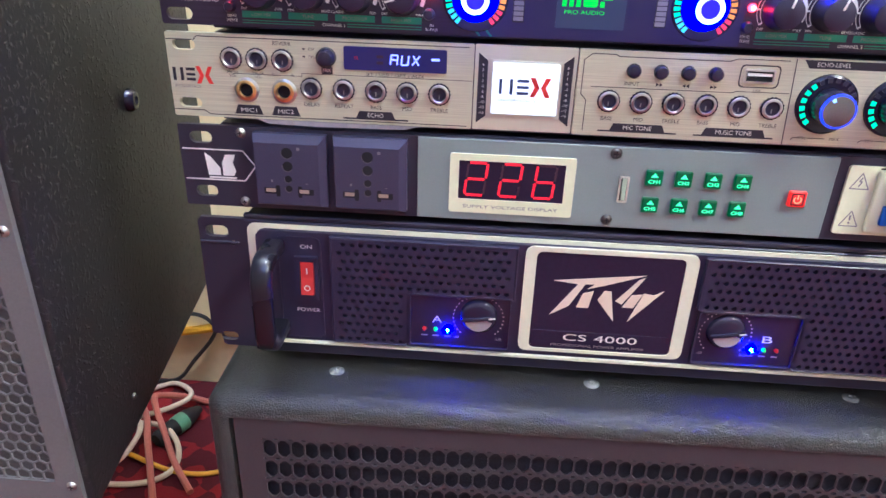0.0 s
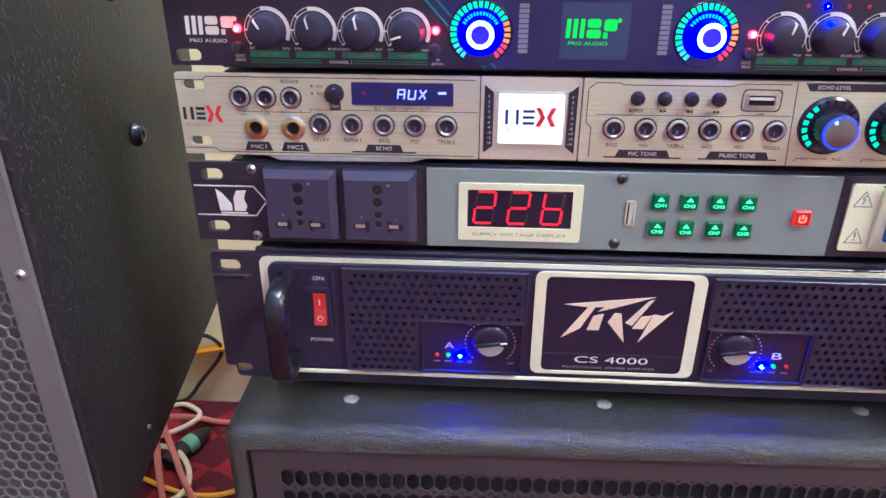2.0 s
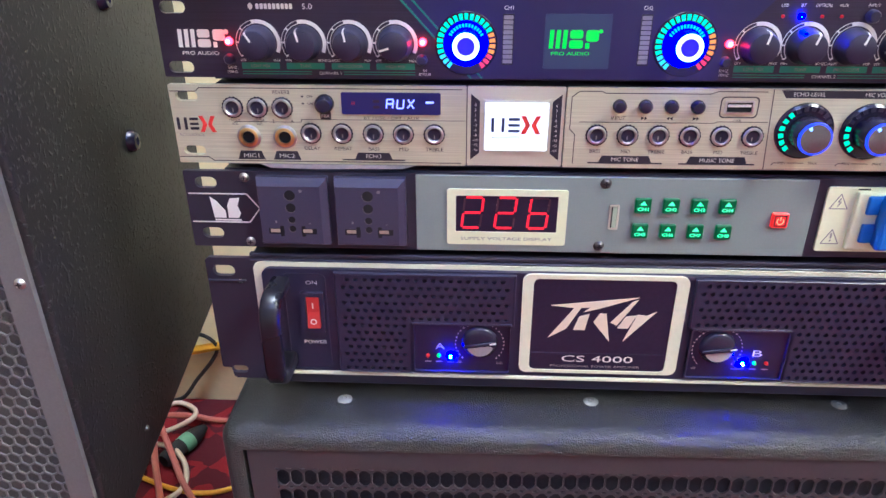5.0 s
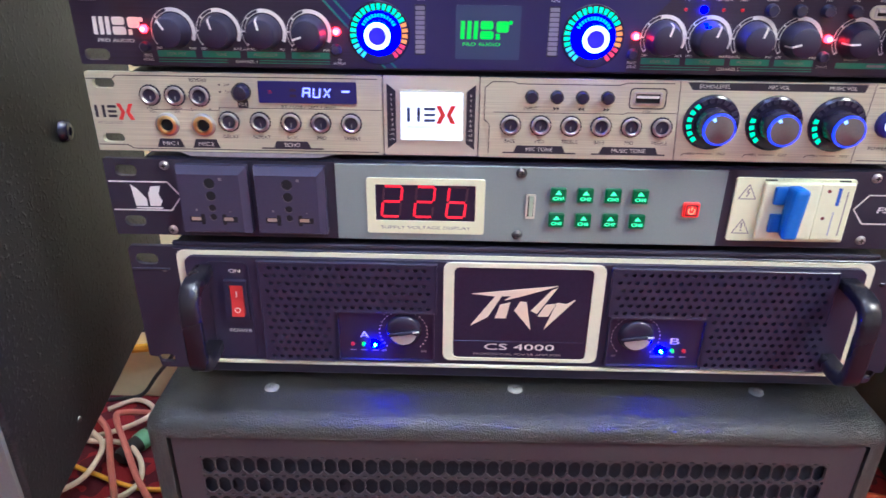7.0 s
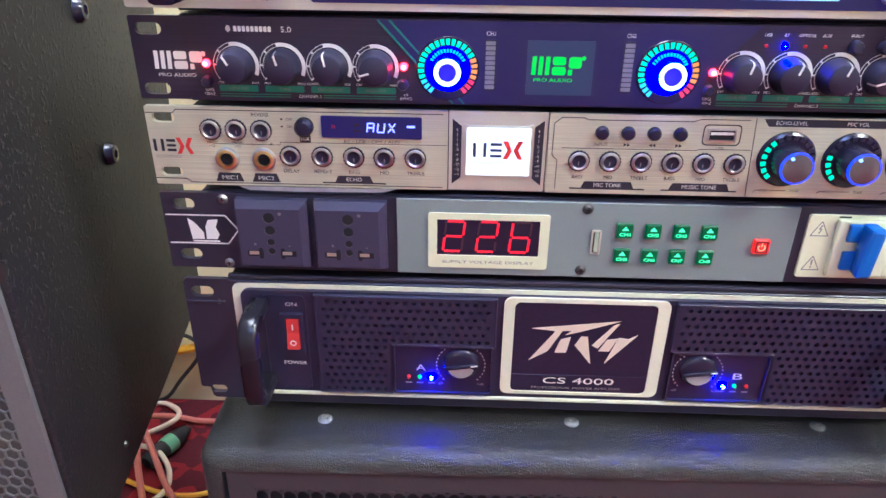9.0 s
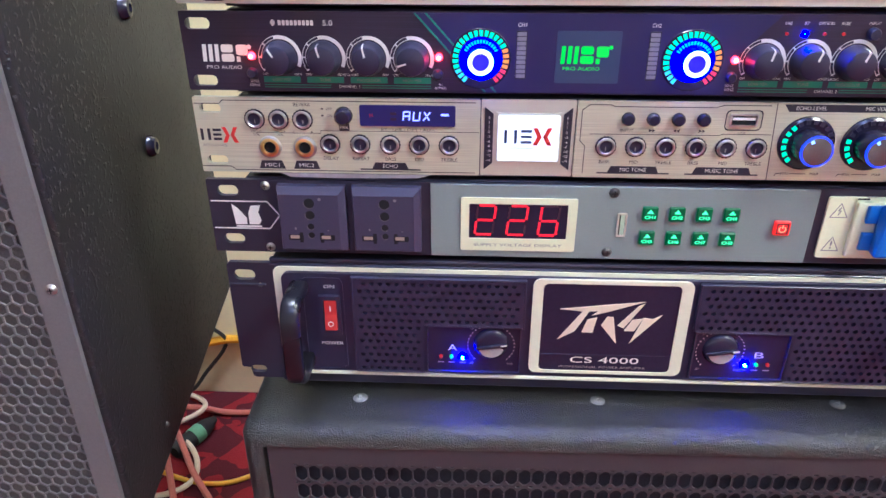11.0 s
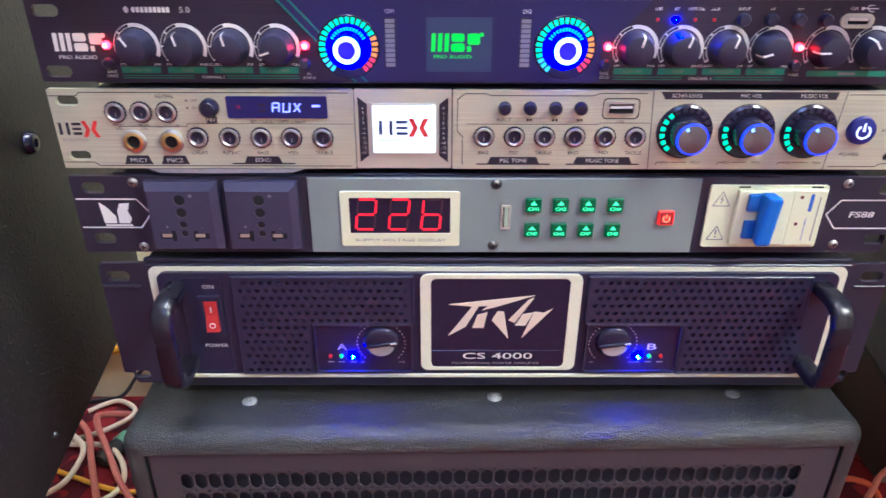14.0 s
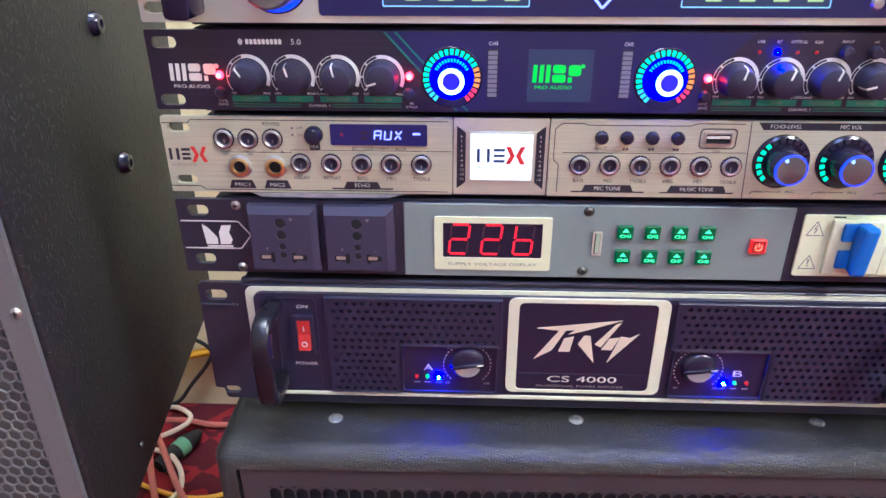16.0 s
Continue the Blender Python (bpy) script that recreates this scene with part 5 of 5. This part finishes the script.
    led_ring(38.3, 709, -0.5, t)
    for x, w in ((-54, "CH1"), (17.2, "CH2")):
        lettering(w, x, 727.2, 2.0, -0.6, t, INKW, 4.6)
        mtr = part("level_meter", plate(rrect(x - 3, x + 3, 698, 724.2, 0.3, 1), -0.7, -0.4), INKB, t, "unlit ten-step level meter")
        for i in range(10):
            part("meter_step", plate(rrect(x - 2.5, x + 2.5, 698.9 + i * 2.5, 700.9 + i * 2.5, 0.2, 1), -0.85, -0.7), INKG, mtr)
    sc = part("screen", plate(rrect(-35, -0.4, 696.2, 724.2, 0.5, 1), -0.7, -0.4), L_LCD, t, "small dark blue screen with a green emblem")
    for shape in emblem_shapes(-32.5, 706.8, 1.0):
        part("emblem_block", plate(shape, -0.85, -0.7), L_GTX, sc)
    part("emblem_dot", plate(circle(-5.8, 715.6, 1.1, 12), -0.85, -0.7), L_GTX, sc)
    lettering("PRO AUDIO", -21, 704.2, 1.8, -0.85, sc, L_GTX, 20)
    for x, m, w in ((85.6, L_DRED, "USB"), (95, L_BLUE, "BT"), (105.2, L_DRED, "OPTICAL"), (115, L_DRED, "AUX")):
        part("source_led", lathe(x, 723.4, [(0, -1.2), (0.7, -1.0), (0.95, 0)], 10), L_CORE if m == L_BLUE else m, t, smooth=True)
        if m == L_BLUE:
            # Ring added for the halo and spill of the blue light.
            part("led_halo", lathe(x, 723.4, [(1.0, -0.5), (1.4, -0.4), (1.5, 0)], 12), L_BLUE, t, "blue glowing ring for the halo of the led")
        lettering(w, x, 728.8, 1.5, y, t, INKW, shear=0.2)
    for x, w in ((130, "INPUT"), (144.6, ">II"), (159, "I<<"), (173, ">>I")):
        part("push_button", lathe(x, 723.6, [(0, -4), (2.6, -3.8), (3.3, -2.6), (3.5, 0)], 18), SATINB, t, smooth=True)
        lettering(w, x, 728.9, 1.5, y, t, INKW, shear=0.2)
    part("usb_rim", plate(slot(189.8, 723.2, 17.5, 7.4), -0.9, 0), ALUP, t)
    usb_port(189.8, 723.2, 13, 5.2, -0.9, t)
    lettering("USB", 187, 729.3, 1.5, y, t, INKW, shear=0.2)
    um = path([(191.5, 729.3), (199.5, 729.3)], 0.5, y, 0)
    um = path([(193, 729.3), (194.6, 730.9), (197, 730.9)], 0.45, y, 0, um)
    um = path([(194, 729.3), (195.4, 727.8), (197.4, 727.8)], 0.45, y, 0, um)
    part("usb_mark", plate(circle(191.4, 729.3, 0.9, 8), y, 0, bm=um), INKW, t)
    lettering("MP-100", 226.5, 716, 5.0, y, t, INKW, 20, shear=0.2, bold=0.02)
    lettering("Professional", 223.5, 710.6, 2.4, y, t, INKW, 15, shear=0.2)
    bars(224, 707.4, 13, 1.0, y, t, INKW, 4, 0.5)


preamplifier()


def speaker_processor():
    t = thing("speaker_processor", (0, 0, 733.5), "silver rack speaker processor with black display and lit dials", "audio processor")
    z0, z1 = 737.2, 781.6
    part("faceplate", plate(rrect(-W2, W2, z0, z1, 1.5), 0, 3, [slot(x, z, 14, 6) for x in (-231.5, 231.5) for z in (744.6, 774)]), ALUP, t, "plain silver faceplate")
    rack_body(t, 735.5, 782, 3, 220, 216)
    feet(t, 734, 736.5, (-190, 190), 30)
    w = part("display_window", plate(rrect(-145.5, 149, 741, 777.5, 2), -1, 0), L_ACRYD, t, "wide gloss black display window")
    for x0, x1 in ((-112, -36), (41, 116)):
        part("screen_frame", plate(rrect(x0, x1, 745.6, 774, 0.6, 1), -1.15, -1, [rrect(x0 + 0.5, x1 - 0.5, 746.2, 773.4, 0.4, 1)]), glow("pale_blue_frame", (0.35, 0.65, 1.0), 1.6) if "pale_blue_frame" not in bpy.data.materials else bpy.data.materials["pale_blue_frame"], w)
        part("screen", plate(rrect(x0 + 0.6, x1 - 0.6, 746.3, 773.3, 0.4, 1), -1.1, -1), L_LCD, w, "dark blue lit screen")
        for i in range(4):
            x = x0 + 12 + i * 17
            part("print_bar", plate(rrect(x, x + 8, 748.6, 751.4, 0.3, 1), -1.2, -1.1), glow("yellow_green_text", (0.75, 1.0, 0.35), 0.8) if "yellow_green_text" not in bpy.data.materials else bpy.data.materials["yellow_green_text"], w)
    part("diamond_emblem", path([(-6.5, 754), (1.2, 745.2), (9, 754)], 1.3, -1.2, -1), L_TXT, w)
    part("screw", lathe(139, 748, [(0, -3), (2.6, -2.6), (3.4, -1.4), (3.6, -1)], 16), CHROME, w, smooth=True)
    for x in (-167.5, 169):
        d = part("dial", lathe(x, 759.5, [(16.8, -1), (17.6, -0.8), (18, 0)], 40), GLOSSB, t, "large silver dial with blue lit rim")
        part("light_ring", lathe(x, 759.5, [(14.5, -4), (16.6, -3), (17, -0.8)], 40), L_KBLUE, d, "blue lit rim", smooth=True)
        spun("dial_cap", lathe(x, 759.5, [(0, -18), (12.5, -17.6), (14, -16), (14.6, -4)], 40), TURNED, d, (x, -18, 759.5), "turned silver dial cap")
    for x in (-212, 209):
        part("black_guard", box(x - 7, x + 7, -26, 0, 741.5, 778, 3, 2), GLOSSB, t, "gloss black carrying guard", smooth=True)


speaker_processor()


# ---- cables behind and beside the stack ----
def cable(name, pts, r, mat, label):
    return solid(name, tube(pts, r), mat, label, "cable", "loose cables", smooth=True)


cable("white_cable", [(-612, 540, 5), (-592, 556, 6), (-572, 562, 9), (-549, 550, 14), (-526, 526, 20), (-530, 506, 18), (-564, 484, 12), (-617, 468, 5), (-680, 450, 4)], 4.2, CABW, "loose white cable coiled on red carpet")
cable("white_cable", [(-640, 470, 5), (-600, 455, 12), (-555, 446, 20), (-525, 434, 22), (-500, 409, 16), (-489, 378, 10), (-500, 354, 6), (-530, 338, 5), (-580, 334, 5), (-650, 350, 5)], 4.2, CABW, "loose white cable looped on red carpet")
cable("white_cable", [(-680, 300, 5), (-612, 346, 6), (-572, 368, 16), (-560, 402, 26), (-566, 431, 28), (-592, 460, 20), (-660, 520, 6)], 4.2, CABW, "loose white cable looped on red carpet")
cable("pink_cable", [(-400, 530, 5), (-486, 523, 6), (-529, 518, 18), (-563, 498, 34), (-562, 475, 40), (-524, 421, 26), (-492, 377, 12), (-450, 330, 5)], 5.0, CABP, "pink power cable lying on red carpet")
cable("pink_cable", [(-640, 540, 6), (-600, 490, 30), (-566, 452, 34), (-540, 398, 22), (-518, 355, 10), (-490, 300, 5)], 5.0, CABP, "pink power cable lying on red carpet")
cable("yellow_cable", [(-680, 440, 5), (-586, 399, 7), (-559, 388, 8), (-529, 376, 8), (-496, 367, 6), (-463, 364, 5), (-428, 371, 5), (-380, 400, 5)], 3.6, CABY, "thin yellow cable on red carpet")
cable("black_cable", [(-560, 560, 150), (-520, 574, 142), (-500, 577, 128), (-494, 577, 112), (-506, 577, 88), (-538, 576, 48), (-566, 574, 12), (-600, 572, 4), (-660, 560, 4)], 3.4, CABK, "thin black cable hanging down the wall")
cable("yellow_cable", [(-640, 577, 96), (-560, 579, 103), (-526, 580, 108), (-488, 580, 116), (-430, 580, 118)], 7.5, CABY, "thick yellow cable along the cream wall")
cable("orange_cable", [(440, 340, 6), (544, 362, 28), (577, 357, 32), (594, 348, 26), (606, 326, 10), (640, 270, 6)], 4.6, CABO, "orange cable lying on red carpet")
cable("red_cable", [(690, 350, 6), (640, 360, 60), (614, 366, 38), (590, 345, 26), (570, 328, 12), (520, 290, 6)], 4.4, CABP, "red cable crossing in front of the subwoofer")

ad = thing("power_adapter", (-519, 455, 0), "black inline power plug wrapped with green tape", "power adapter")
b = lathe(0, 0, [(0, -44), (10, -43), (13, -38), (14, 20), (10, 34), (5, 46), (0, 46)], 18)
M = Matrix.Translation((-519, 455, 14)) @ Matrix.Rotation(radians(-24), 4, "Z")
bmesh.ops.transform(b, matrix=M, verts=b.verts)
part("plug_body", b, RUBBER, ad, smooth=True)
b = lathe(0, 0, [(14.4, -6), (14.9, -5), (14.9, 12), (14.4, 13)], 18)
bmesh.ops.transform(b, matrix=M, verts=b.verts)
part("tape_wrap", b, TAPE, ad, "pale green tape", smooth=True)
